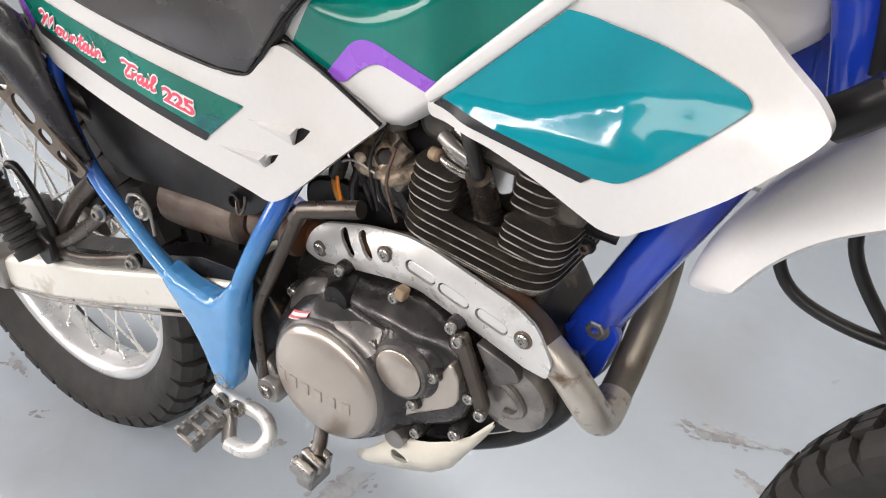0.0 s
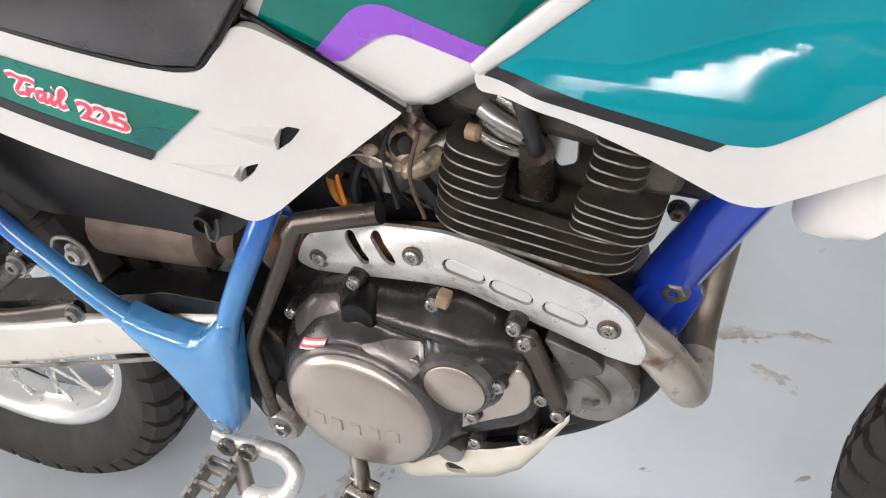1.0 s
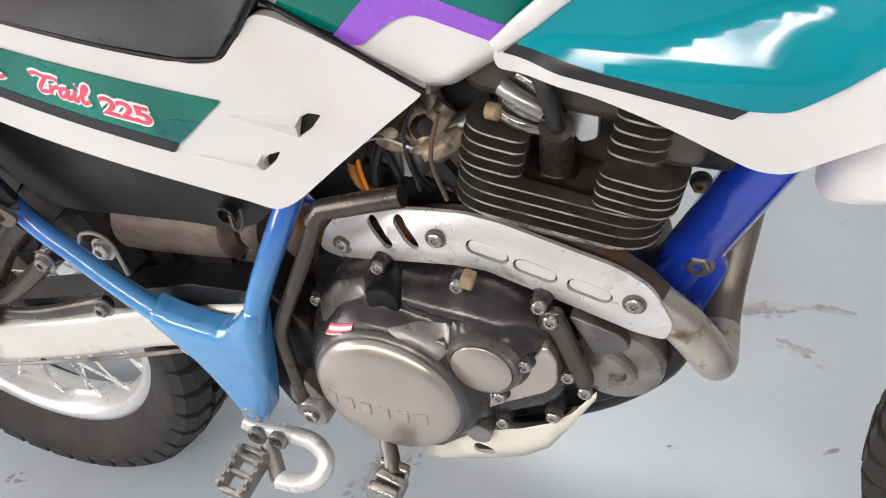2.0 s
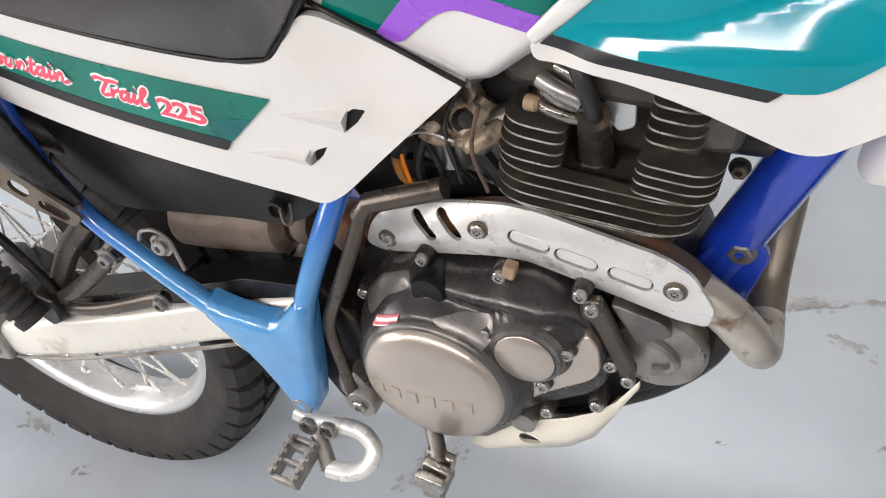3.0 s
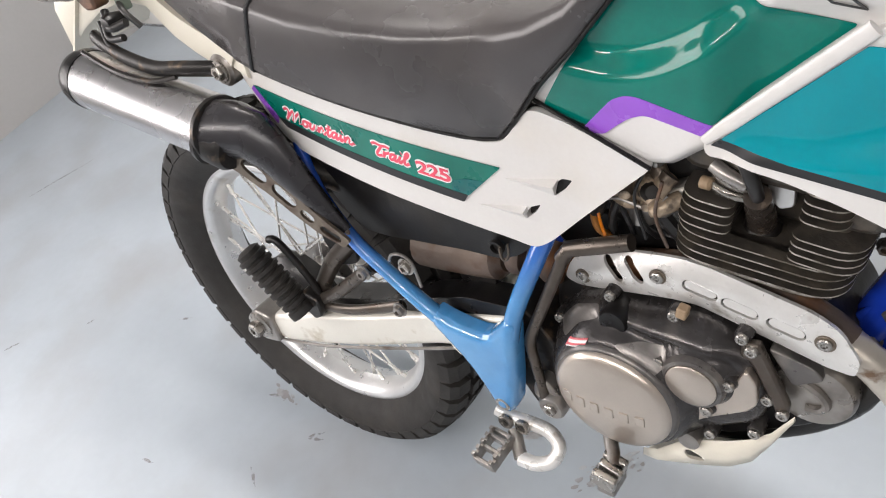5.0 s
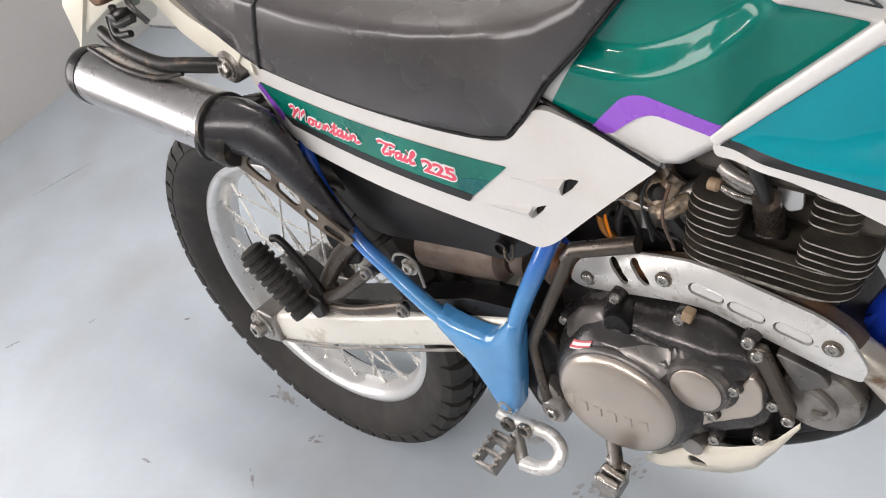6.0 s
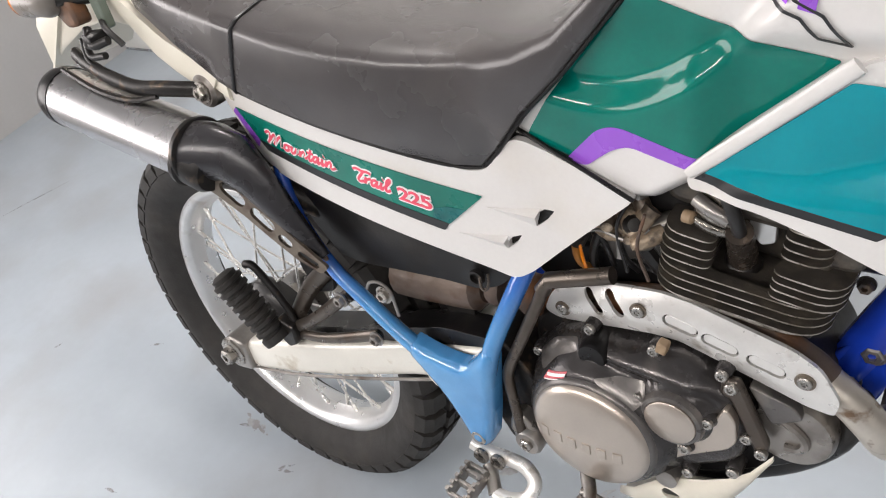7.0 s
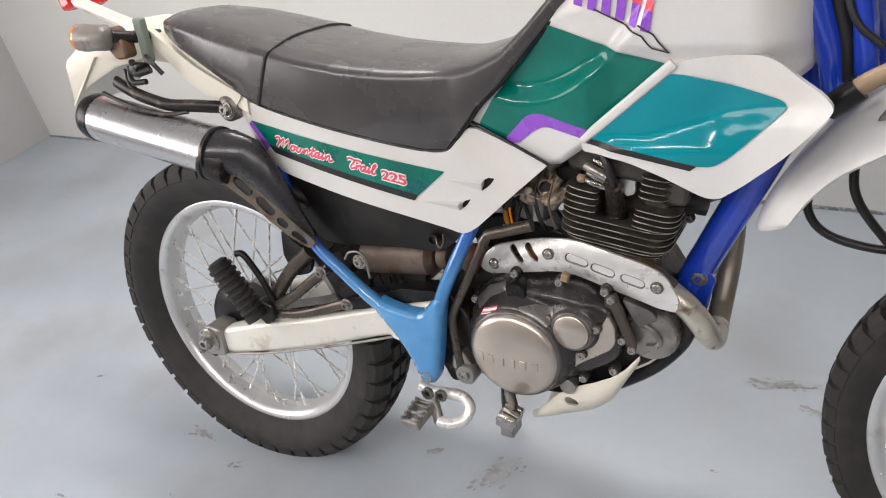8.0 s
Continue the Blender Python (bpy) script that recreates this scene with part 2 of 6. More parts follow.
def tube(bm, pts, r, seg=12, smooth=6, flat=1.0):
    """A pipe along the points; r: one radius or one for each end, or a function of 0..1."""
    line = spline(pts, smooth) if smooth else [Vector(p) for p in pts]
    rad = r if callable(r) else (lambda t: r[0] + (r[1] - r[0]) * t) if isinstance(r, tuple) else (lambda t: r)
    rings, side = [], None
    for i, p in enumerate(line):
        d = (line[min(i + 1, len(line) - 1)] - line[max(i - 1, 0)]).normalized()
        if side is None:
            side = d.cross(Vector((0, 1, 0)) if abs(d.y) < 0.9 else Vector((1, 0, 0))).normalized()
        side = (side - side.dot(d) * d).normalized()
        up = d.cross(side)
        rr = rad(i / (len(line) - 1))
        rings.append([bm.verts.new(p + rr * (math.cos(a) * side + flat * math.sin(a) * up)) for a in [2 * math.pi * k / seg for k in range(seg)]])
    for a, b in zip(rings, rings[1:]):
        for k in range(seg):
            bm.faces.new((a[k], a[(k + 1) % seg], b[(k + 1) % seg], b[k]))
    bm.faces.new(rings[0][::-1])
    bm.faces.new(rings[-1])
    return bm


def lathe(bm, profile, cx=0, cy=0, cz=0, seg=40, m=None, closed=False):
    """Turns a profile of (radius, y) round the y axis through (cx, cy, cz), or round m's own y axis."""
    m = m or Matrix.Translation((cx, cy, cz))
    rings = []
    for r, y in profile:
        if r < 1e-5:
            rings.append([bm.verts.new(m @ Vector((0, y, 0)))])
        else:
            rings.append([bm.verts.new(m @ Vector((r * math.cos(a), y, r * math.sin(a)))) for a in [2 * math.pi * k / seg for k in range(seg)]])
    pairs = list(zip(rings, rings[1:])) + ([(rings[-1], rings[0])] if closed else [])
    for a, b in pairs:
        for k in range(seg):
            q = (a[k % len(a)], a[(k + 1) % len(a)], b[(k + 1) % len(b)], b[k % len(b)])
            q = tuple(dict.fromkeys(q))
            if len(q) > 2:
                bm.faces.new(q)
    for end in (() if closed else (rings[0], rings[-1])):
        if len(end) > 2:
            bm.faces.new(end)
    return bm


def rounded(pts, r=0.008, n=4):
    """An outline with its corners rounded; a point may carry a radius of its own as a third number."""
    out = []
    for i, p in enumerate(pts):
        a, b, c = Vector(pts[i - 1][:2]), Vector(p[:2]), Vector(pts[(i + 1) % len(pts)][:2])
        rr = p[2] if len(p) > 2 else r
        la, lc = (a - b).length, (c - b).length
        k = min(rr, 0.45 * la, 0.45 * lc)
        s, e = b + (a - b) * (k / la), b + (c - b) * (k / lc)
        for j in range(n + 1):
            t = j / n
            out.append((1 - t) ** 2 * s + 2 * t * (1 - t) * b + t * t * e)
    return out


def capsule(a, b, r, n=6):
    """The outline of a slot from a to b."""
    a, b = Vector(a), Vector(b)
    ang = math.atan2(b.y - a.y, b.x - a.x)
    out = [b + r * Vector((math.cos(ang + t), math.sin(ang + t))) for t in [math.pi * (k / n - 0.5) for k in range(n + 1)]]
    return out + [a - r * Vector((math.cos(ang + t), math.sin(ang + t))) for t in [math.pi * (k / n - 0.5) for k in range(n + 1)]]


def circle(cx, cz, r, n=24):
    return [Vector((cx + r * math.cos(2 * math.pi * k / n), cz + r * math.sin(2 * math.pi * k / n))) for k in range(n)]


def slab(bm, outline, y0, y1):
    """A plate with that outline in x and z, from y0 to y1."""
    f0 = [bm.verts.new((p[0], y0, p[1])) for p in outline]
    f1 = [bm.verts.new((p[0], y1, p[1])) for p in outline]
    n = len(outline)
    for k in range(n):
        bm.faces.new((f0[k], f0[(k + 1) % n], f1[(k + 1) % n], f1[k]))
    bm.faces.new(f0)
    bm.faces.new(f1)
    return bm


def sheet(bm, outline, yfun, thick, off=0.0, step=0.025):
    """A curved sheet with that outline in x and z: its outer face at yfun(x, z) - off, its inner one thick behind."""
    tmp = bmesh.new()
    tmp.faces.new([tmp.verts.new((p[0], 0, p[1])) for p in outline])
    xs, zs = [p[0] for p in outline], [p[1] for p in outline]
    for axis, lo, hi in ((0, min(xs), max(xs)), (2, min(zs), max(zs))):
        for k in range(1, int((hi - lo) / step) + 1):
            co, no = Vector((0, 0, 0)), Vector((0, 0, 0))
            co[axis], no[axis] = lo + k * step, 1
            bmesh.ops.bisect_plane(tmp, geom=tmp.verts[:] + tmp.edges[:] + tmp.faces[:], dist=1e-6, plane_co=co, plane_no=no)
    bmesh.ops.triangulate(tmp, faces=tmp.faces[:])
    rim = [e for e in tmp.edges if e.is_boundary]
    front = {v: bm.verts.new((v.co.x, yfun(v.co.x, v.co.z) - off, v.co.z)) for v in tmp.verts}
    back = {v: bm.verts.new((v.co.x, yfun(v.co.x, v.co.z) - off + thick, v.co.z)) for v in tmp.verts}
    for f in tmp.faces:
        bm.faces.new([front[v] for v in f.verts])
        bm.faces.new([back[v] for v in reversed(f.verts)])
    for e in rim:
        a, b = e.verts
        bm.faces.new((front[a], front[b], back[b], back[a]))
    tmp.free()
    return bm


def box(bm, c, size, m=None):
    x = Matrix.Translation(c) @ (m or Matrix()) @ Matrix.Diagonal((*size, 1))
    bmesh.ops.create_cube(bm, size=1.0, matrix=x)
    return bm


def loft(bm, rings, closed=True, caps=True):
    """Skins rings of points of equal number."""
    vs = [[bm.verts.new(p) for p in ring] for ring in rings]
    n = len(vs[0])
    for a, b in zip(vs, vs[1:]):
        for k in range(n if closed else n - 1):
            bm.faces.new((a[k], a[(k + 1) % n], b[(k + 1) % n], b[k]))
    if caps and closed:
        bm.faces.new(vs[0][::-1])
        bm.faces.new(vs[-1])
    return bm


def carve(ob, *cutters):
    """Cuts openings into a part."""
    for cb in cutters:
        bmesh.ops.recalc_face_normals(cb, faces=cb.faces)
        me = bpy.data.meshes.new("cut")
        cb.to_mesh(me)
        cb.free()
        tool = new("cut", me)
        tool.parent, tool.matrix_basis = ob.parent, ob.matrix_basis
        mod = ob.modifiers.new("cut", "BOOLEAN")
        mod.object, mod.operation, mod.solver = tool, "DIFFERENCE", "EXACT"
        bpy.context.view_layer.update()
        res = bpy.data.meshes.new_from_object(ob.evaluated_get(bpy.context.evaluated_depsgraph_get()))
        ob.modifiers.clear()
        old = ob.data
        ob.data = res
        res.name = old.name
        bpy.data.objects.remove(tool)
    return ob


def thing(name, label, category, m=None, group=""):
    ob = new(name)
    ob.matrix_basis = m or Matrix()
    return tagged(ob, label, category, group)


BOLTS = {}


def bolt(parent, x, y, z, r=0.006, h=0.005, washer=0.0, hexed=False, name="bolt", material=None, turn=0.0):
    """A cross-recessed or hexagonal bolt head whose face looks along -y."""
    key = (r, h, washer, hexed, name)
    if key not in BOLTS:
        bm = bmesh.new()
        if washer:
            lathe(bm, [(r * 0.5, 0.001), (washer, 0.001), (washer, -0.001), (r * 0.5, -0.0012)], seg=20)
        lathe(bm, [(r, 0.001), (r, -h * 0.75), (r * 0.82, -h), (r * 0.45, -h), (r * 0.4, -h * 0.45), (0, -h * 0.4)], seg=6 if hexed else 16)
        if not hexed:
            for a in (45, 135):
                box(bm, (0, -h * 0.62, 0), (r * 0.95, h * 0.45, r * 0.2), pose(0, 0, 0, 0, a, 0))
        BOLTS[key] = part(name, bm, material or M_CHROME, parent, smooth=30)
        BOLTS[key].matrix_basis = pose(x, y, z, 0, turn, 0)
        return BOLTS[key]
    return again(BOLTS[key], pose(x, y, z, 0, turn, 0), parent)


def lerp(x, xs, ys):
    return float(np.interp(x, xs, ys))


def ramp01(t):
    t = min(1.0, max(0.0, t))
    return t * t * (3 - 2 * t)


def pillow(outline, x, z, width):
    """0 on the outline, rising in a quarter round to 1 at that width inside it."""
    d = 1.0
    for a, b in zip(outline, outline[1:] + outline[:1]):
        ux, uz = b[0] - a[0], b[1] - a[1]
        t = min(1.0, max(0.0, ((x - a[0]) * ux + (z - a[1]) * uz) / (ux * ux + uz * uz + 1e-12)))
        d = min(d, math.hypot(x - a[0] - t * ux, z - a[1] - t * uz))
    return math.sqrt(max(0.0, 1 - (1 - min(1.0, d / width)) ** 2))


def rivet(parent, x, y, z, name="rivet"):
    """A bright ring with a dark hollow, looking along -y."""
    bm = bmesh.new()
    lathe(bm, [(0.0105, 0.004), (0.0105, -0.001), (0.0095, -0.0025), (0.0058, -0.0022), (0.0050, 0.002), (0.0052, 0.004)], x, y, z, 20)
    ring = part(name, bm, M_CHROME, parent)
    bm = bmesh.new()
    lathe(bm, [(0.0052, 0.003), (0.0052, 0.001), (0, 0.001)], x, y, z, 14)
    part("rivet_hole", bm, M_BLACK, parent)
    return ring

# ---- the room ----
WALL_Y = 1.145
def room_slab(name, lo, hi, material, label, category):
    bm = bmesh.new()
    box(bm, [(a + b) / 2 for a, b in zip(lo, hi)], [b - a for a, b in zip(lo, hi)])
    return tagged(part(name, bm, material, smooth=0), label, category, kind="structure")


room_slab("floor", (WALL_X - 0.15, NEAR_Y - 0.15, -0.12), (4.2, WALL_Y + 0.15, 0), M_FLOOR, "pale blue-grey painted concrete floor with scuffs", "floor")
room_slab("wall_back", (WALL_X - 0.15, WALL_Y, 0), (4.2, WALL_Y + 0.15, CEILING), M_WALL, "plain off-white painted wall behind the motorcycle", "wall")
bm = bmesh.new()
for y0, y1, z0, z1 in ((NEAR_Y, WIN_Y0, 0, CEILING), (WIN_Y1, WALL_Y, 0, CEILING), (WIN_Y0, WIN_Y1, WIN_Z1, CEILING), (WIN_Y0, WIN_Y1, 0, WIN_Z0)):
    box(bm, (WALL_X - 0.075, (y0 + y1) / 2, (z0 + z1) / 2), (0.15, y1 - y0, z1 - z0))
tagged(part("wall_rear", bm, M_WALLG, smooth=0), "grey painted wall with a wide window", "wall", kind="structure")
window = tagged(new("window_1"), "wide daylit window in a white frame", "window", kind="structure")
for y0, y1, z0, z1 in ((WIN_Y0, WIN_Y1, WIN_Z0, WIN_Z0 + 0.04), (WIN_Y0, WIN_Y1, WIN_Z1 - 0.04, WIN_Z1), (WIN_Y0, WIN_Y0 + 0.04, WIN_Z0 + 0.04, WIN_Z1 - 0.04), (WIN_Y1 - 0.04, WIN_Y1, WIN_Z0 + 0.04, WIN_Z1 - 0.04)):
    bm = bmesh.new()
    box(bm, (WALL_X - 0.09, (y0 + y1) / 2, (z0 + z1) / 2), (0.05, y1 - y0, z1 - z0))
    part("window_frame", bm, M_CEIL, window)
# Two unseen walls, added and toned down to hold back bounce and reflections.
room_slab("wall_front", (4.2, NEAR_Y, 0), (4.35, WALL_Y + 0.15, CEILING), M_WALLG, "unseen grey wall added to close the room", "wall")
room_slab("wall_near", (WALL_X - 0.15, NEAR_Y - 0.15, 0), (4.35, NEAR_Y, CEILING), M_WALLDARK, "unseen dark wall added to cut reflections", "wall")
bm = bmesh.new()
box(bm, (WALL_X - 2.2, -1.6, -0.02), (4.0, 9, 0.02))
tagged(part("ground", bm, M_FLOOR, smooth=0), "pale concrete ground outside the window", "ground", kind="structure")
room_slab("ceiling", (WALL_X - 0.15, NEAR_Y - 0.15, CEILING), (4.35, WALL_Y + 0.15, CEILING + 0.12), M_CEIL, "plain pale grey ceiling", "ceiling")
room_slab("trim", (WALL_X, WALL_Y - 0.006, 0.0), (4.2, WALL_Y, 0.008), M_MARK, "thin dark sealing strip along the wall foot", "trim")

# Battens out of view; the frontmost one is an added fill lamp.
for lx, ly in LAMPS:
    fit_ = thing("ceiling_light", "white batten ceiling lamp with two lit tubes", "lamp", pose(lx, ly, CEILING), "tube lamps on the ceiling")
    bm = bmesh.new()
    box(bm, (0, 0, -0.03), (1.26, 0.16, 0.058))
    part("housing", bm, M_CEIL, fit_, bevel=0.006)
    for ty in (-0.045, 0.045):
        bm = bmesh.new()
        tube(bm, [(-0.6, ty, -0.082), (0.6, ty, -0.082)], 0.013, 12, 0)
        part("tube", bm, M_TUBE, fit_, "glowing white tube")
    for sx in (-0.612, 0.612):
        bm = bmesh.new()
        box(bm, (sx, 0, -0.078), (0.02, 0.13, 0.045))
        part("tube_holder", bm, M_CEIL, fit_)


def blot(name, pts, material, label, z=0.0006):
    bm = bmesh.new()
    vs = [bm.verts.new((p[0], p[1], z)) for p in rounded(pts, 0.02, 3)]
    bm.faces.new(vs)
    return tagged(part(name, bm, material, smooth=0), label, "floor mark", "marks on the floor", "structure")


# ---- the motorcycle, built upright and leaned onto its side stand ----
LEAN_DEG = -10.17
bike = thing("motorcycle", "white, green and blue trail motorcycle parked on its side stand", "motorcycle", pose(0, 0, 0, LEAN_DEG))
WX, WZ = 0.0, 0.325


def wheel(name, cx, cz, R, rim, tw, rw, blocks, m, spokes=36, drum=True, label=""):
    """A spoked wheel: rim, tyre with tread blocks, hub, spokes with nipples."""
    T = Matrix.Translation((cx, 0, cz))
    bm = bmesh.new()
    lathe(bm, [(rim + 0.0005, -rw), (rim - 0.004, -rw - 0.002), (rim - 0.012, -rw + 0.001), (rim - 0.018, -rw + 0.010), (rim - 0.021, -0.010), (rim - 0.026, 0),
               (rim - 0.021, 0.010), (rim - 0.018, rw - 0.010), (rim - 0.012, rw - 0.001), (rim - 0.004, rw + 0.002), (rim + 0.0005, rw), (rim - 0.010, rw - 0.006), (rim - 0.014, 0), (rim - 0.010, -rw + 0.006)], cx, 0, cz, 96, closed=True)
    w = part(name, bm, M_RIM, bike, label, smooth=50)
    w.matrix_basis = m
    bm = bmesh.new()
    k = R - rim
    half = [(rim - 0.006, rw - 0.004), (rim + 0.004, rw + 0.003), (rim + 0.22 * k, tw * 0.82), (rim + 0.45 * k, tw * 0.98), (rim + 0.64 * k, tw), (rim + 0.78 * k, tw * 0.90), (rim + 0.85 * k, tw * 0.6), (rim + 0.88 * k, tw * 0.25)]
    lathe(bm, [(r, -y) for r, y in half] + [(r, y) for r, y in half[::-1]], cx, 0, cz, 96, closed=True)
    part("tyre", bm, M_RUBBER, w, "black rubber block-tread tyre", smooth=50)
    # shoulder and centre blocks, each on one shared mesh
    h = 0.13 * k
    arc = 2 * math.pi * R / blocks
    shapes = []
    for side in (-1, 1):
        bm = bmesh.new()
        ys = [(tw * 1.02, rim + 0.60 * k, arc * 0.40), (tw * 0.99, rim + 0.80 * k, arc * 0.40), (tw * 0.82, rim + 0.925 * k, arc * 0.37), (tw * 0.46, R * 0.996, arc * 0.34)]
        inner = [(tw * 0.9, rim + 0.55 * k), (tw * 0.85, rim + 0.72 * k), (tw * 0.7, rim + 0.8 * k), (tw * 0.44, rim + 0.84 * k)]
        rings = []
        for (y, r, a), (yi, ri) in zip(ys, inner):
            rings.append([Vector((-a * 0.92, side * y, r)), Vector((a * 0.92, side * y, r)), Vector((a, side * yi, ri)), Vector((-a, side * yi, ri))])
        loft(bm, rings)
        shapes.append((bm, 0.0))
    bm = bmesh.new()
    for y0, y1 in ((-0.34, -0.04), (0.04, 0.34)):
        loft(bm, [[Vector((sx * arc * 0.30, y * tw, r)) for sx, y in ((-1, y0), (1, y0), (1, y1), (-1, y1))] for r in (rim + 0.84 * k, R)])
    shapes.append((bm, 0.5))
    for bm, off in shapes:
        first = None
        for i in range(blocks):
            rot = T @ Matrix.Rotation(2 * math.pi * (i + off) / blocks, 4, "Y")
            if first is None:
                first = part("tread_block", bm, M_RUBBER, w, smooth=0)
                first.matrix_basis = rot
            else:
                again(first, rot)
    bm = bmesh.new()
    lathe(bm, [(0.012, -0.055), (0.03, -0.055), (0.05, -0.034), (0.058, -0.032), (0.058, -0.026), (0.034, -0.02), (0.030, 0.0), (0.034, 0.02), (0.058, 0.026), (0.058, 0.032), (0.05, 0.034), (0.03, 0.055), (0.012, 0.055)], cx, 0, cz, 32)
    part("hub", bm, M_CASEMID, w, "grey cast alloy hub")
    if drum:
        bm = bmesh.new()
        lathe(bm, [(0.075, -0.02), (0.078, -0.045), (0.070, -0.056), (0.045, -0.064), (0.02, -0.068), (0, -0.068)], cx, 0, cz, 36)
        part("brake_drum", bm, M_BLACK, w, "dark grey brake drum plate")
    # spokes in crossing pairs, each with its nipple at the rim
    for i in range(spokes):
        side = -1 if i % 2 else 1
        lead = 1 if (i // 2) % 2 else -1
        a = 2 * math.pi * i / spokes
        hb = a - lead * 1.05
        p0 = Vector((cx + 0.054 * math.cos(hb), side * 0.030, cz + 0.054 * math.sin(hb)))
        p1 = Vector((cx + (rim - 0.022) * math.cos(a), side * 0.006, cz + (rim - 0.022) * math.sin(a)))
        sb = bmesh.new()
        tube(sb, [p0, p1], 0.0020, 6, 0)
        d = (p1 - p0).normalized()
        tube(sb, [p1 - d * 0.02, p1 + d * 0.002], 0.0034, 6, 0)
        part("spoke", sb, M_SPOKE, w)
    return w


rear_wheel = wheel("rear_wheel", WX, WZ, 0.327, 0.2425, 0.060, 0.031, 44, Matrix(), label="silver spoked rear wheel with a chunky black tyre")

# swing arm: two box arms joined behind the engine
def arm(side):
    bm = bmesh.new()
    rings = []
    for x, z, h in ((-0.012, 0.312, 0.044), (0.03, 0.322, 0.056), (0.12, 0.346, 0.062), (0.21, 0.366, 0.060), (0.33, 0.402, 0.056), (0.46, 0.44, 0.054)):
        r = 0.010
        ring = []
        y0, y1 = (v + lerp(x, [0.08, 0.36], [0.0, 0.034]) for v in (-0.115, -0.078))
        for cy, cz in ((y0 + r, z - h / 2 + r), (y1 - r, z - h / 2 + r), (y1 - r, z + h / 2 - r), (y0 + r, z + h / 2 - r)):
            base = math.atan2(cz - z, cy - (y0 + y1) / 2)
            q = {(-1, -1): 180, (1, -1): 270, (1, 1): 0, (-1, 1): 90}[(1 if cy > (y0 + y1) / 2 else -1, 1 if cz > z else -1)]
            for k in range(4):
                a = radians(q + 30 * k)
                ring.append(Vector((x, side * (cy + r * math.cos(a)), cz + r * math.sin(a))))
        rings.append(ring)
    return loft(bm, rings)


swing = part("swing_arm", arm(1), M_SWING, bike, "silver-white box-section swing arm")
part("arm", arm(-1), M_SWING, swing)
bm = bmesh.new()
tube(bm, [(0.40, -0.1, 0.42), (0.40, 0.1, 0.42)], 0.026, 14, 0)
part("cross_tube", bm, M_SWING, swing)
bm = bmesh.new()
slab(bm, rounded([(-0.052, 0.296), (-0.045, 0.334), (-0.02, 0.350), (0.012, 0.346), (0.014, 0.292), (-0.03, 0.284)], 0.008), -0.123, -0.075)
part("axle_plate", bm, M_STEEL, swing, "grimy steel axle end plate", bevel=0.003)
bm = bmesh.new()
lathe(bm, [(0.026, 0.004), (0.026, -0.002), (0.022, -0.004), (0.0, -0.004)], -0.022, -0.123, 0.318, 9)
part("chain_adjuster", bm, M_CHROME, swing, "snail-shaped steel adjuster")
bolt(swing, -0.022, -0.127, 0.318, 0.014, 0.014, 0.019, True, "axle_nut")
bolt(swing, -0.045, -0.123, 0.292, 0.006, 0.008, 0, True, "stop_bolt")
bm = bmesh.new()
tube(bm, [(-0.040, -0.116, 0.284), (0.10, -0.112, 0.310), (0.28, -0.094, 0.358), (0.44, -0.076, 0.408)], 0.0024, 8, 3)
part("brake_rod", bm, M_STEEL, swing, "thin steel brake rod under the arm")
bm = bmesh.new()
tube(bm, [(-0.045, -0.10, 0.27), (-0.015, -0.085, 0.30), (0.0, -0.075, 0.32)], 0.007, 8, 3)
part("brake_lever", bm, M_DARKSTEEL, swing)
# black slider strip on top of the arm, near the pivot
bm = bmesh.new()
sheet(bm, rounded([(0.10, 0.372), (0.22, 0.393), (0.36, 0.440), (0.46, 0.468), (0.47, 0.484), (0.40, 0.478), (0.25, 0.425), (0.12, 0.385)], 0.008), lambda x, z: -0.078, 0.04)
part("slider", bm, M_BLACK, swing, "black rubbing strip on the swing arm", bevel=0.003)

# ---- frame ----
bm = bmesh.new()
tube(bm, [(0.99, 0.02, 0.90), (0.945, 0.025, 0.785), (0.905, 0.03, 0.69), (0.864, 0.03, 0.60), (0.842, 0.03, 0.55), (0.821, 0.03, 0.50), (0.80, 0.03, 0.45)], 0.0225, 18, 5)
frame_main = part("frame", bm, M_BLUE, bike, "glossy royal blue steel tube frame")
bm = bmesh.new()
tube(bm, [(0.985, 0, 0.90), (0.80, 0, 0.80), (0.62, 0, 0.76)], 0.028, 14, 4)
part("backbone", bm, M_BLUE, frame_main)
bm = bmesh.new()
tube(bm, [(1.02, 0, 0.83), (0.965, 0, 0.98)], 0.033, 18, 0)
part("steering_head", bm, M_BLUE, frame_main)
bm = bmesh.new()
slab(bm, rounded([(0.962, 0.93), (0.948, 0.83), (0.950, 0.79), (0.962, 0.768), (0.985, 0.758), (0.998, 0.80), (0.990, 0.92)], 0.015), 0.0, 0.030)
part("head_gusset", bm, M_BLUE, frame_main, bevel=0.004)
for pts, r, mt in (([(0.940, -0.060, 0.945), (0.968, -0.050, 0.86), (0.980, -0.036, 0.80)], 0.014, M_BLUE), ([(0.962, -0.058, 0.945), (0.983, -0.052, 0.875), (0.992, -0.045, 0.82)], 0.0085, M_HOSE), ([(0.985, -0.060, 0.95), (1.000, -0.060, 0.89), (1.008, -0.055, 0.83)], 0.0125, M_BLUE), ([(0.975, -0.066, 0.95), (0.990, -0.072, 0.89), (1.02, -0.07, 0.86)], 0.004, M_HOSE)):
    bm = bmesh.new()
    tube(bm, pts, r, 12, 5)
    part("head_tube" if mt is M_BLUE else "cable", bm, mt, frame_main)
bm = bmesh.new()
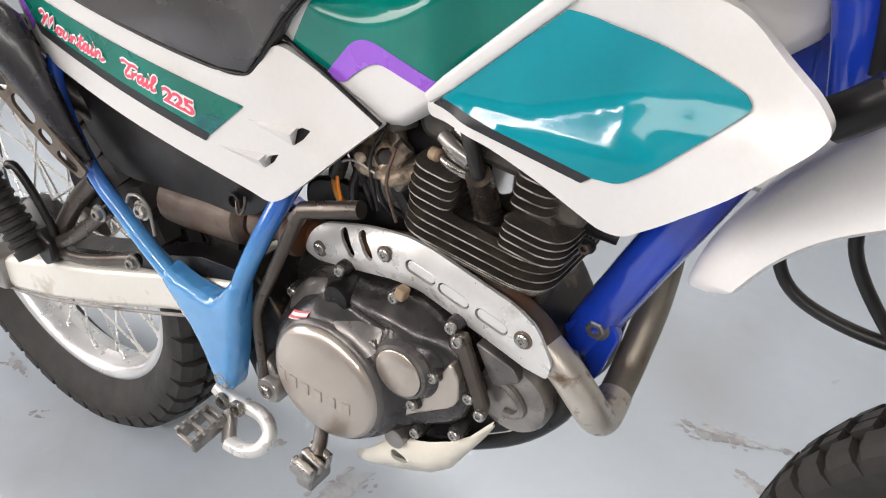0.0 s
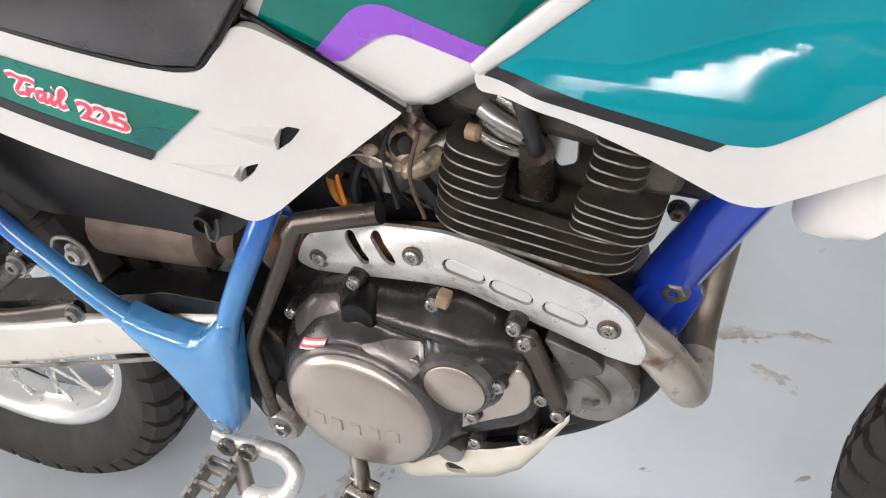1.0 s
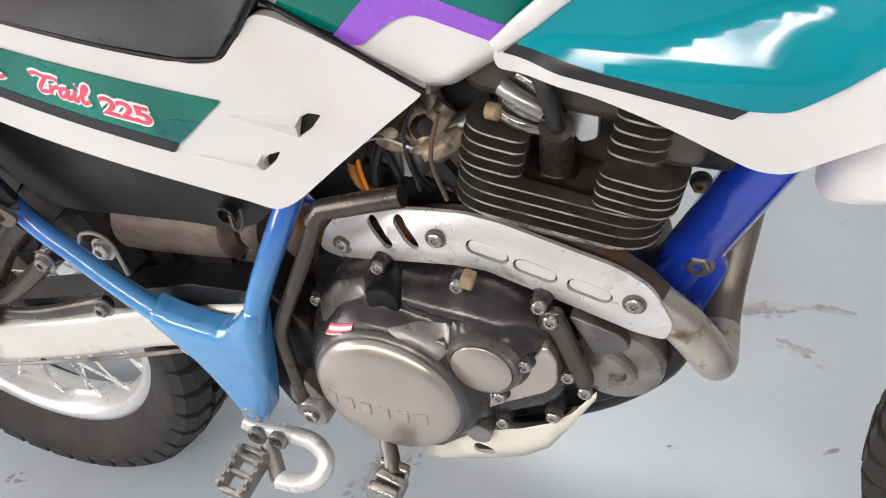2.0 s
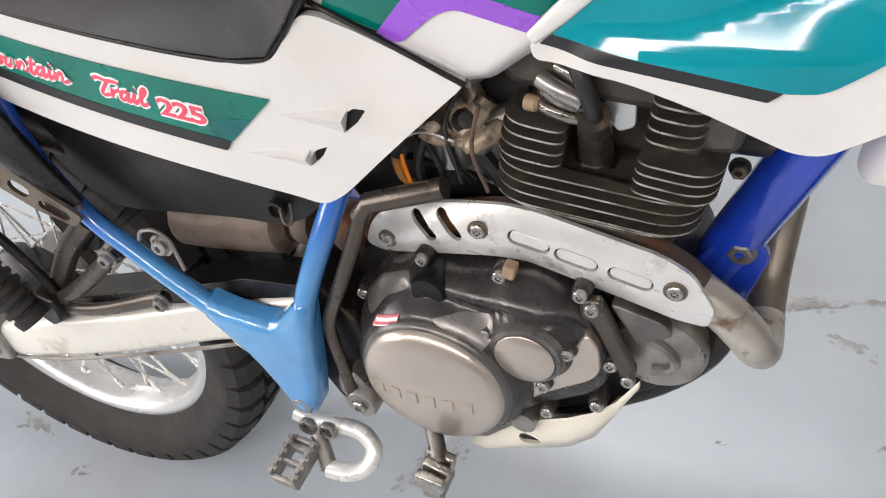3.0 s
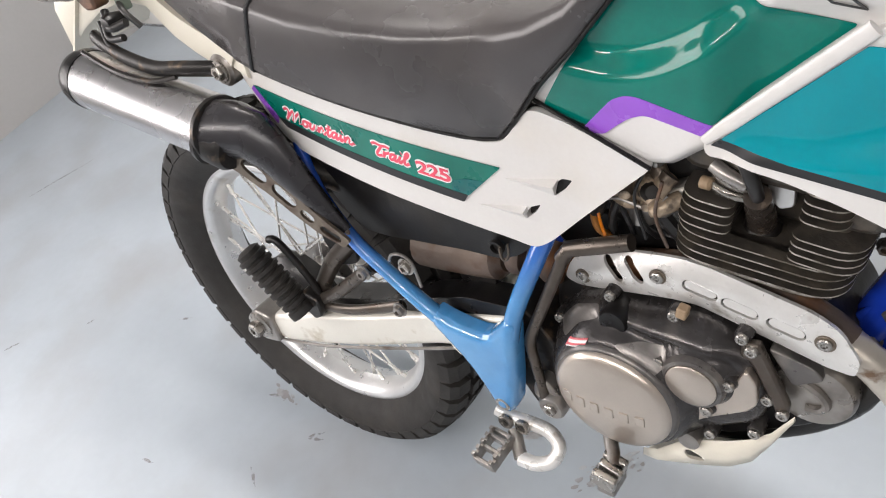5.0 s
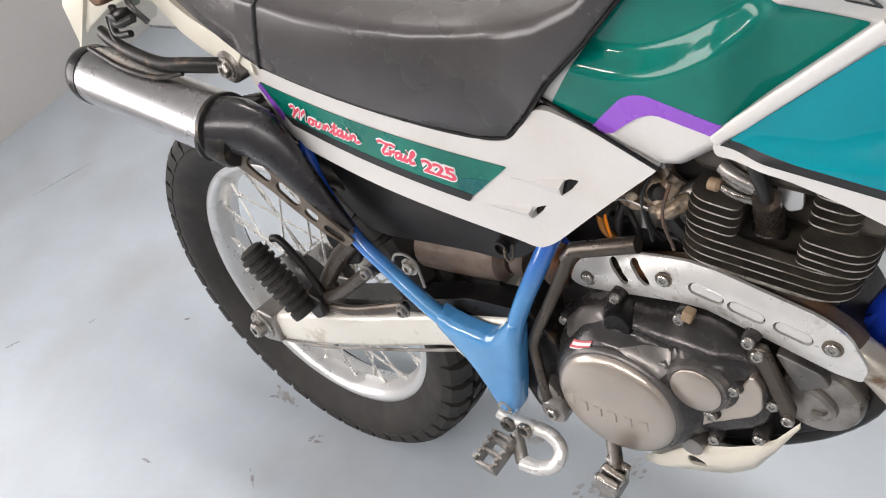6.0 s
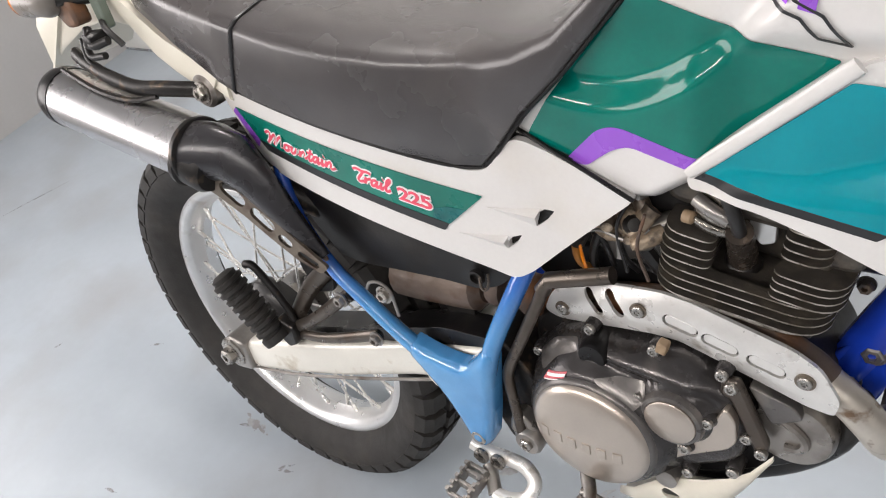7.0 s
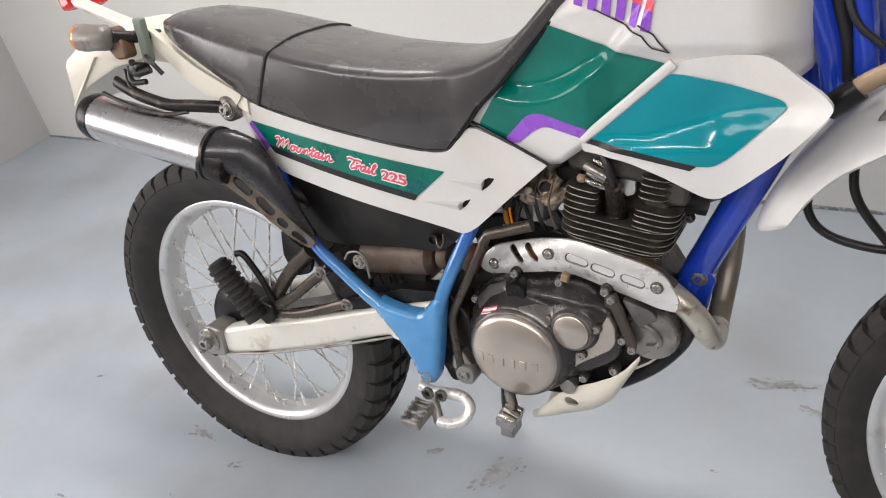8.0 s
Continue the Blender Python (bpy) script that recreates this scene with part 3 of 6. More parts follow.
tube(bm, [(1.000, -0.082, 0.817), (1.015, -0.082, 0.829), (1.04, -0.080, 0.842)], 0.0100, 14, 4)
part("tan_pipe", bm, M_TAN, frame_main, "tan plastic pipe")
bm = bmesh.new()
tube(bm, [(0.978, -0.078, 0.797), (0.990, -0.081, 0.807), (1.004, -0.082, 0.820)], 0.0140, 14, 4)
part("rubber_boot", bm, M_BLACK, frame_main, "black rubber boot")
PLATE = rounded([(0.366, 0.468), (0.385, 0.461, 0.03), (0.415, 0.455, 0.03), (0.446, 0.455, 0.02), (0.464, 0.476, 0.012), (0.478, 0.492), (0.490, 0.488), (0.481, 0.430, 0.04), (0.474, 0.380, 0.03), (0.468, 0.345), (0.459, 0.328), (0.438, 0.332), (0.421, 0.368, 0.03), (0.392, 0.412, 0.03), (0.360, 0.446)], 0.008, 5)
# Near tubes and plate carry painted-in light; the far ones stay plain blue.
for side in (-1, 1):
    bm = bmesh.new()
    tube(bm, [(0.190, side * 0.072, 0.695), (0.208, side * 0.090, 0.645), (0.228, side * 0.096, 0.592), (0.259, side * 0.097, 0.540), (0.297, side * 0.097, 0.507), (0.334, side * 0.098, 0.478), (0.372, side * 0.098, 0.452), (0.398, side * 0.094, 0.434), (0.425, side * 0.088, 0.415)],
         lambda t: 0.0075 + 0.0042 * min(1, t * 1.3), 14, 5)
    stay = part("rear_stay", bm, M_STAYBLUE if side < 0 else M_BLUE, frame_main, "blue frame tube, light painted into the near one")
    bm = bmesh.new()
    tube(bm, [(0.60, side * 0.03, 0.76), (0.565, side * 0.045, 0.67), (0.532, side * 0.064, 0.604), (0.513, side * 0.080, 0.560), (0.490, side * 0.091, 0.507), (0.478, side * 0.097, 0.470), (0.467, side * 0.095, 0.42), (0.460, side * 0.088, 0.37)], 0.0108, 16, 5)
    part("seat_tube", bm, M_TUBEBLUE if side < 0 else M_BLUE, frame_main, "blue frame tube, light painted into the near one")
    bm = bmesh.new()
    sheet(bm, PLATE, lambda x, z: side * 0.100 - 0.001 - 0.0098 * pillow(PLATE, x, z, 0.011) - 0.003 * ramp01((0.40 - z) / 0.06), 0.016, step=0.006)
    part("foot_plate", bm, M_PALEBLUE if side < 0 else M_BLUE, frame_main, "triangular blue frame plate, near one painted in a lit tone", smooth=60)
# Blue pivot block in dark steel: its shade is put into the colour.
bm = bmesh.new()
slab(bm, rounded([(0.470, 0.50), (0.52, 0.44), (0.51, 0.33), (0.475, 0.318), (0.455, 0.36)], 0.012), -0.075, 0.075)
part("pivot_block", bm, M_DARKSTEEL, frame_main, bevel=0.005)
bm = bmesh.new()
slab(bm, rounded([(0.774, 0.492), (0.800, 0.507, 0.02), (0.817, 0.530), (0.844, 0.543), (0.861, 0.524), (0.848, 0.476), (0.829, 0.434), (0.812, 0.440)], 0.008), 0.012, 0.024)
part("engine_bracket", bm, M_BLUE, frame_main, "blue engine mounting plate", bevel=0.002)
bolt(frame_main, 0.837, 0.012, 0.526, 0.010, 0.006, 0.013, True, "mount_bolt", M_STEEL)
bolt(frame_main, 0.819, 0.012, 0.487, 0.010, 0.006, 0.013, True, "mount_bolt", M_STEEL)
# Cradle tubes of the blue frame, coloured black for the shade around them.
bm = bmesh.new()
for y in (-0.02, 0.07):
    tube(bm, [(0.835, y, 0.50), (0.825, y, 0.44), (0.77, y, 0.375), (0.68, y, 0.325), (0.55, y, 0.315), (0.48, y, 0.33)], 0.013, 12, 5)
part("cradle", bm, M_BLACK, frame_main)
rivet(frame_main, 0.4495, -0.1115, 0.345)
bolt(frame_main, 0.344, -0.104, 0.530, 0.009, 0.007, 0.012, True, "stay_bolt", M_CHROME)
bm = bmesh.new()
tube(bm, [(0.315, -0.102, 0.530), (0.325, -0.104, 0.543), (0.342, -0.104, 0.547), (0.355, -0.104, 0.539), (0.358, -0.104, 0.520), (0.362, -0.106, 0.505)], 0.002, 8, 4)
part("cable_clip", bm, M_STEEL, frame_main, "bent steel clip")
bm = bmesh.new()
lathe(bm, [(0.0095, 0.004), (0.0095, -0.002), (0.0065, -0.002), (0.006, 0.003)], 0.470, -0.082, 0.575, 20)
part("drain_ring", bm, M_DARKSTEEL, frame_main)
bm = bmesh.new()
tube(bm, [(0.478, -0.086, 0.580), (0.482, -0.090, 0.571), (0.487, -0.090, 0.569), (0.491, -0.088, 0.577), (0.490, -0.085, 0.588)], 0.0017, 8, 4)
part("hook", bm, M_LEVER, frame_main, "bent wire hook under the cover")

# ---- engine ----
CX, CZ = 0.5995, 0.4125
CASE = rounded([(0.519, 0.478), (0.541, 0.503), (0.587, 0.524), (0.612, 0.519), (0.666, 0.531), (0.700, 0.526), (0.744, 0.499), (0.758, 0.45), (0.750, 0.412), (0.70, 0.378), (0.655, 0.350), (0.62, 0.330), (0.56, 0.330), (0.520, 0.368), (0.509, 0.42)], 0.016)
def case_y(x, z):
    """The side of the crankcase cover: soft shoulders round the two covers and a tunnel above them."""
    r = math.hypot(x - CX, z - CZ)
    q = math.hypot(x - 0.686, z - 0.464)
    clutch_hump = 0.024 * (1 - ramp01((r - 0.071) / 0.026))
    filter_hump = 0.013 * (1 - ramp01((q - 0.031) / 0.014))
    tunnel = 0.010 * math.exp(-((z - 0.509 + 0.12 * (x - 0.64)) / 0.011) ** 2) * ramp01((x - 0.565) / 0.03) * (1 - ramp01((x - 0.69) / 0.04))
    return -0.042 - (0.028 + max(clutch_hump, filter_hump, tunnel)) * pillow(CASE, x, z, 0.010 + 0.012 * ramp01((z - 0.45) / 0.05))


bm = bmesh.new()
sheet(bm, CASE, case_y, 0.03, step=0.004)
engine = part("engine", bm, M_CASE, bike, "dark grey air-cooled single-cylinder engine", smooth=60)
bm = bmesh.new()
slab(bm, rounded([(0.50, 0.42), (0.505, 0.50), (0.56, 0.55), (0.68, 0.565), (0.78, 0.555), (0.815, 0.50), (0.81, 0.43), (0.76, 0.38), (0.66, 0.335), (0.54, 0.33)], 0.02), -0.035, 0.09)
part("crankcase", bm, M_DARKSTEEL, engine, bevel=0.006)
# Black block fills the gap where deep shade falls under the engine.
bm = bmesh.new()
slab(bm, rounded([(0.66, 0.365), (0.70, 0.40), (0.755, 0.44), (0.815, 0.475), (0.822, 0.455), (0.79, 0.415), (0.74, 0.378), (0.70, 0.355)], 0.01), -0.05, 0.06)
part("shade_block", bm, M_BLACK, engine, "black block standing for the shade under the engine", bevel=0.005)
# clutch dome with a raised rim
bm = bmesh.new()
lathe(bm, [(0.0695, -0.093), (0.0690, -0.0975), (0.0675, -0.1015), (0.0645, -0.1048), (0.060, -0.1068), (0.045, -0.1105), (0.022, -0.1132), (0, -0.114)], CX, 0, CZ, 64)
clutch = part("clutch_cover", bm, M_BRONZE, engine, "round champagne clutch cover with worn lettering")
bm = bmesh.new()
lathe(bm, [(0.0745, -0.06), (0.0745, -0.090), (0.0735, -0.094), (0.0715, -0.0975), (0.0680, -0.0995), (0.065, -0.0995)], CX, 0, CZ, 64)
part("cover_flange", bm, M_SKIRT, engine, "grey worn skirt of the clutch cover")
for k in range(6):
    sx, sz = -0.050 + 0.0175 * k, -0.006
    rr = math.hypot(sx, sz)
    y = lerp(rr, [0, 0.022, 0.045, 0.06], [-0.114, -0.1132, -0.1105, -0.1068])
    bm = bmesh.new()
    box(bm, (CX + sx, y, CZ + sz), (0.0105, 0.0030, 0.0140), pose(0, 0, 0, 0, 0, sx * 170))
    part("raised_bar", bm, M_BRONZE, engine, smooth=0, bevel=0.0010)
bm = bmesh.new()
lathe(bm, [(0.034, -0.066), (0.033, -0.084), (0.0305, -0.089), (0.027, -0.0905), (0.026, -0.089)], 0.686, 0, 0.464, 40)
part("filter_housing", bm, M_SKIRT, engine)
bm = bmesh.new()
lathe(bm, [(0.0262, -0.085), (0.0262, -0.0915), (0.0245, -0.0928), (0, -0.0938)], 0.686, 0, 0.464, 40)
part("oil_filter_cover", bm, M_BRONZE, engine, "round champagne oil filter cover")
for x, z in ((0.649, 0.475), (0.720, 0.471), (0.698, 0.424)):
    bm = bmesh.new()
    lathe(bm, [(0.009, -0.066), (0.0082, -0.078), (0.0065, -0.081), (0, -0.081)], x, 0, z, 16)
    part("boss", bm, M_CASE, engine)
    bolt(engine, x, -0.081, z, 0.0062, 0.005)
# bare alloy plate ahead of the clutch
bm = bmesh.new()
slab(bm, rounded([(0.664, 0.386), (0.689, 0.423), (0.716, 0.455), (0.735, 0.492), (0.745, 0.476), (0.746, 0.449), (0.738, 0.436), (0.700, 0.409), (0.668, 0.381)], 0.006), -0.0765, -0.065)
part("side_plate", bm, M_BRONZE, engine, "champagne side plate", bevel=0.003)
for x, y, z in ((0.742, -0.070, 0.400), (0.7525, -0.066, 0.451), (0.589, -0.058, 0.526), (0.660, -0.062, 0.526), (0.521, -0.058, 0.472), (0.728, -0.066, 0.524), (0.697, -0.072, 0.378)):
    bm = bmesh.new()
    lathe(bm, [(0.0085, 0.03), (0.0085, 0.002), (0.007, 0.0), (0, 0.0)], x, y, z, 16)
    part("boss", bm, M_CASE, engine)
    bolt(engine, x, y, z, 0.0062, 0.005)
bm = bmesh.new()
lathe(bm, [(0.017, 0.02), (0.017, -0.005), (0.0145, -0.009), (0.011, -0.0095), (0, -0.007)], 0.598, -0.069, 0.505, 24)
part("oil_cap", bm, M_BLACK, engine, "black oil filler cap")
# Paler patches: bare metal beside the filter, a lighter tone on the upper-left shoulder.
for pts in ([(0.604, 0.490), (0.630, 0.494), (0.656, 0.489), (0.660, 0.476), (0.648, 0.464), (0.636, 0.470), (0.620, 0.482)], [(0.526, 0.478), (0.545, 0.500), (0.578, 0.514), (0.580, 0.503), (0.556, 0.491), (0.540, 0.470)]):
    bm = bmesh.new()
    sheet(bm, rounded(pts, 0.006), case_y, 0.0009, 0.0008, 0.004)
    part("pale_patch", bm, M_PALEPATCH, engine, "paler patch of the case")
bm = bmesh.new()
sheet(bm, rounded([(0.5445, 0.4670), (0.5490, 0.4765), (0.5750, 0.4870), (0.5715, 0.4775)], 0.001), case_y, 0.0009, 0.0012, 0.004)
part("sticker", bm, M_STICKER, engine, "small red and white warning sticker")
for dx, dz, w in ((0.0, 0.0, 0.0013), (0.0022, -0.0052, 0.0005)):
    bm = bmesh.new()
    sheet(bm, [(0.5490 - dx, 0.4738 + dz - w), (0.5490 - dx, 0.4738 + dz + w), (0.5740 - dx, 0.4840 + dz + w), (0.5735 - dx, 0.4840 + dz - w)], case_y, 0.0006, 0.0018, 0.006)
    part("sticker_line", bm, M_PRINT, engine, smooth=0)
# front round cover with its raised arc
bm = bmesh.new()
lathe(bm, [(0.040, 0.03), (0.040, -0.004), (0.037, -0.010), (0.033, -0.011), (0, -0.0115)], 0.787, -0.040, 0.456, 36)
part("front_cover", bm, M_FRONTCOVER, engine, "round grey cover ahead of the crankcase")
bm = bmesh.new()
tube(bm, [(0.766, -0.0515, 0.480), (0.782, -0.0525, 0.474), (0.796, -0.0525, 0.464), (0.802, -0.0525, 0.452), (0.796, -0.052, 0.442), (0.784, -0.052, 0.440)], 0.0048, 8, 4)
part("raised_arc", bm, M_FRONTCOVER, engine)
bm = bmesh.new()
slab(bm, rounded([(0.727, 0.502), (0.728, 0.521), (0.744, 0.524), (0.752, 0.505), (0.774, 0.452), (0.772, 0.434), (0.763, 0.434), (0.737, 0.498)], 0.004), -0.070, -0.060)
part("oil_pipe_bracket", bm, M_LEVER, engine, "dark steel strap over the front cover", bevel=0.003)
bm = bmesh.new()
slab(bm, rounded([(0.748, 0.512), (0.790, 0.500), (0.800, 0.488), (0.772, 0.470)], 0.006), -0.058, -0.045)
part("cover_web", bm, M_SKIRT, engine, "dark cast web behind the strap", bevel=0.004)
for x, z in ((0.738, 0.515), (0.768, 0.441)):
    bolt(engine, x, -0.070, z, 0.0062, 0.005)
bm = bmesh.new()
box(bm, (0.671, -0.066, 0.538), (0.011, 0.012, 0.013), pose(0, 0, 0, 0, 12, 0))
part("clamp", bm, M_TAN, engine, "small tan clamp", bevel=0.002)

# cylinder with its fins
TILT_C = 9.0
cyl_m = pose(0.738, 0, 0.612, 0, TILT_C, 0)
bm = bmesh.new()
for x0, x1, y0, w0, w1 in ((-0.06, 0.06, -0.012, -0.075, -0.030), (-0.06, 0.06, -0.046, -0.030, 0.002), (-0.058, -0.034, -0.040, 0.002, 0.115), (0.027, 0.06, -0.040, 0.002, 0.115), (-0.034, 0.027, 0.006, 0.002, 0.115)):
    loft(bm, [[cyl_m @ Vector((x, y, w)) for x, y in ((x0, y0), (x1, y0), (x1, 0.075), (x0, 0.075))] for w in (w0, w1)])
cyl = part("cylinder", bm, M_FIN, bike, "dark finned alloy cylinder and head", bevel=0.006)


def fin(w, outline, name="fin"):
    bm = bmesh.new()
    lo = [bm.verts.new((p[0], p[1], w - 0.0008)) for p in outline]
    hi = [bm.verts.new((p[0], p[1], w + 0.0008)) for p in outline]
    n = len(outline)
    bm.faces.new(lo[::-1])
    bm.faces.new(hi)
    for k in range(n):
        bm.faces.new((lo[k], lo[(k + 1) % n], hi[(k + 1) % n], hi[k]))
    ob = part(name, bm, M_FIN, cyl, smooth=0)
    ob.data.materials.append(M_FINEDGE)
    for p in ob.data.polygons:
        if abs(p.normal.z) < 0.5:
            p.material_index = 1
    ob.matrix_basis = cyl_m
    return ob


for i in range(9):
    g, h = 0.004 * max(0, i - 3), 0.009 * max(0, i - 3)
    notch = [(0.026, 0.09), (0.026, -0.050, 0.012), (-0.034, -0.050, 0.012), (-0.034, 0.09)] if i < 1 else []
    fin(0.013 - 0.0095 * i, rounded([(-0.080 + g, -0.066 + h), (0.074 - g, -0.060 + h), (0.074 - g, 0.09), *notch, (-0.080 + g, 0.09)], 0.036, 7))
for i in range(4):
    fin(0.0222 + 0.0094 * i, rounded([(-0.079 + 0.001 * i, -0.064), (-0.026, -0.064, 0.020), (-0.033, -0.034), (-0.033, 0.09), (-0.079, 0.09)], 0.034, 6))
    fin(0.0180 + 0.0080 * i, rounded([(0.026, -0.034), (0.018, -0.064, 0.014), (0.078, -0.064), (0.080, 0.09), (0.026, 0.09)], 0.030, 6))
    fin(0.0600 + 0.0091 * i, rounded([(0.026, -0.034), (0.020, -0.064, 0.014), (0.060, -0.064), (0.060, 0.09), (0.026, 0.09)], 0.022, 6))
bm = bmesh.new()
slab(bm, rounded([(0.785, 0.655), (0.812, 0.650), (0.828, 0.652), (0.832, 0.676), (0.815, 0.688), (0.79, 0.684)], 0.010), -0.046, 0.05)
part("head_side", bm, M_FIN, cyl, bevel=0.006)
bm = bmesh.new()
tube(bm, [(0.805, 0.0, 0.655), (0.845, 0.01, 0.648)], 0.026, 18, 0)
part("exhaust_port", bm, M_DARKSTEEL, cyl, "steel exhaust flange")
for z in (0.632, 0.672):
    bolt(cyl, 0.829, -0.028, z, 0.0065, 0.008, 0.0075, True, "port_nut", M_DARKSTEEL)
# Thin bright slab between the plug and the upper right fins.
bm = bmesh.new()
slab(bm, rounded([(0.738, 0.700), (0.760, 0.697), (0.760, 0.660), (0.748, 0.655), (0.738, 0.668)], 0.004), -0.036, -0.03)
part("head_lug", bm, M_ALU, cyl, "thin bright slab beside the upper fins", bevel=0.001)
bm = bmesh.new()
tube(bm, [(0.698, -0.050, 0.700), (0.712, -0.054, 0.694), (0.726, -0.052, 0.686)], 0.0065, 14, 4)
part("head_lug", bm, M_CASEMID, cyl)
bm = bmesh.new()
tube(bm, [(0.727, -0.012, 0.614), (0.731, -0.032, 0.648), (0.735, -0.052, 0.676)], (0.0135, 0.0115), 16, 4)
part("spark_plug_cap", bm, M_CAP, cyl, "black spark plug cap")
bm = bmesh.new()
lathe(bm, [(0.0165, -0.006), (0.0165, 0.006), (0.012, 0.010), (0.012, -0.010)], m=pose(0.7275, -0.014, 0.617, 60, 0, 0), seg=18)
part("cap_seal", bm, M_DARKSTEEL, cyl)
bm = bmesh.new()
tube(bm, [(0.735, -0.050, 0.672), (0.733, -0.058, 0.694), (0.724, -0.056, 0.715), (0.70, -0.03, 0.74)], 0.0062, 10, 4)
part("plug_lead", bm, M_HOSE, cyl, "black plug lead")
for k in range(4):
    bm = bmesh.new()
    tube(bm, [(0.695 + 0.004 * k, -0.052 + 0.002 * k, 0.681 + 0.0085 * k), (0.712 + 0.003 * k, -0.056 + 0.002 * k, 0.676 + 0.0085 * k), (0.727 + 0.001 * k, -0.050, 0.670 + 0.0085 * k)], lambda t: 0.0046 - 0.0012 * abs(t - 0.5), 12, 4, 0.55)
    part("polished_ridge", bm, M_RIDGE, cyl, "polished alloy ridge on the cylinder head")
bm = bmesh.new()
lathe(bm, [(0.006, 0.004), (0.006, -0.004), (0.004, -0.006), (0, -0.006)], m=pose(0.692, -0.052, 0.682, 0, 0, 80), seg=12)
part("copper_plug", bm, M_TAN, cyl, "copper-coloured plug")
bm = bmesh.new()
slab(bm, rounded([(0.665, 0.69), (0.79, 0.675), (0.80, 0.735), (0.67, 0.75)], 0.02), -0.045, 0.06)
part("rocker_cover", bm, M_FIN, cyl, bevel=0.008)

# carburettor and hoses behind the cylinder
bm = bmesh.new()
lathe(bm, [(0.026, 0.03), (0.027, -0.015), (0.022, -0.024), (0.012, -0.028), (0, -0.028)], 0.612, -0.02, 0.655, 24)
carb = part("carburettor", bm, M_BRASS, bike, "grimy brass-toned carburettor")
random.seed(9)
for k in range(26):
    x, z, s = random.uniform(0.588, 0.655), random.uniform(0.640, 0.70), random.uniform(0.005, 0.011)
    bm = bmesh.new()
    lathe(bm, [(s, 0.02), (s, -s * 0.5), (s * 0.7, -s), (s * 0.65, -s * 1.3), (0, -s * 1.35)], m=pose(x, random.uniform(-0.055, -0.03), z, random.uniform(-70, 70), random.uniform(-30, 30), random.uniform(-70, 70)), seg=12)
    part("carburettor_boss", bm, (M_BRASS, M_STEEL, M_BRASS, M_DARKSTEEL)[k % 4], carb)
bm = bmesh.new()
tube(bm, [(0.61, -0.01, 0.64), (0.61, -0.01, 0.60)], (0.024, 0.018), 18, 0)
part("float_bowl", bm, M_CASEMID, carb)
bm = bmesh.new()
tube(bm, [(0.62, 0.0, 0.665), (0.68, 0.0, 0.68)], 0.024, 18, 0)
part("intake", bm, M_HOSE, carb)
bm = bmesh.new()
tube(bm, [(0.50, 0.0, 0.66), (0.60, 0.0, 0.66)], 0.032, 18, 0)
part("air_boot", bm, M_HOSE, carb)
for pts, r, mt in (([(0.60, -0.04, 0.64), (0.588, -0.035, 0.61), (0.58, -0.02, 0.575)], 0.0045, M_HOSE), ([(0.582, -0.045, 0.66), (0.574, -0.045, 0.62), (0.576, -0.04, 0.595), (0.58, -0.02, 0.575)], 0.004, M_ORANGEHOSE),
                   ([(0.63, -0.035, 0.645), (0.646, -0.030, 0.615), (0.660, -0.020, 0.585)], 0.008, M_HOSE), ([(0.60, -0.04, 0.635), (0.606, -0.035, 0.61), (0.602, -0.02, 0.585)], 0.003, M_HOSE),
                   ([(0.618, -0.04, 0.64), (0.622, -0.035, 0.61), (0.628, -0.02, 0.585)], 0.003, M_HOSE)):
    bm = bmesh.new()
    tube(bm, pts, r, 8, 5)
    part("hose", bm, mt, carb)
for pts, mt in (([(0.590, -0.052, 0.670), (0.586, -0.056, 0.630), (0.590, -0.052, 0.590)], M_ORANGE), ([(0.640, -0.056, 0.690), (0.628, -0.060, 0.660), (0.634, -0.056, 0.610)], M_HOSE), ([(0.655, -0.058, 0.680), (0.648, -0.062, 0.645), (0.655, -0.056, 0.605)], M_RUST), ([(0.655, -0.050, 0.66), (0.640, -0.058, 0.648), (0.61, -0.060, 0.655), (0.588, -0.058, 0.645)], M_STEEL), ([(0.570, -0.050, 0.68), (0.60, -0.062, 0.678), (0.64, -0.060, 0.700)], M_HOSE)):
    bm = bmesh.new()
    tube(bm, pts, 0.0017, 8, 5)
    part("wire", bm, mt, carb)
bm = bmesh.new()
slab(bm, rounded([(0.50, 0.54), (0.50, 0.585), (0.55, 0.60), (0.66, 0.578), (0.68, 0.55), (0.58, 0.53)], 0.02), -0.01, 0.06)
part("starter_housing", bm, M_BLACK, carb, bevel=0.008)

# ---- exhaust ----
bm = bmesh.new()
tube(bm, [(0.835, 0.015, 0.652), (0.860, 0.055, 0.645), (0.868, 0.082, 0.60), (0.867, 0.084, 0.53), (0.864, 0.055, 0.472), (0.864, 0.018, 0.447)], 0.0160, 18, 6)
exhaust = part("exhaust", bm, M_HEADER, bike, "rust-stained steel exhaust system")
bm = bmesh.new()
tube(bm, [(0.864, 0.024, 0.450), (0.865, -0.002, 0.443), (0.862, -0.022, 0.457), (0.850, -0.034, 0.484), (0.830, -0.037, 0.508), (0.80, -0.036, 0.530)], 0.0170, 20, 6)
part("header_bend", bm, M_PIPE, exhaust, "pale heat-stained pipe bend")
bm = bmesh.new()
tube(bm, [(0.81, -0.036, 0.524), (0.79, -0.034, 0.538), (0.75, -0.034, 0.555), (0.66, -0.028, 0.560), (0.58, -0.018, 0.537), (0.52, -0.014, 0.522), (0.44, -0.026, 0.519), (0.34, -0.03, 0.520)], 0.0170, 18, 6)
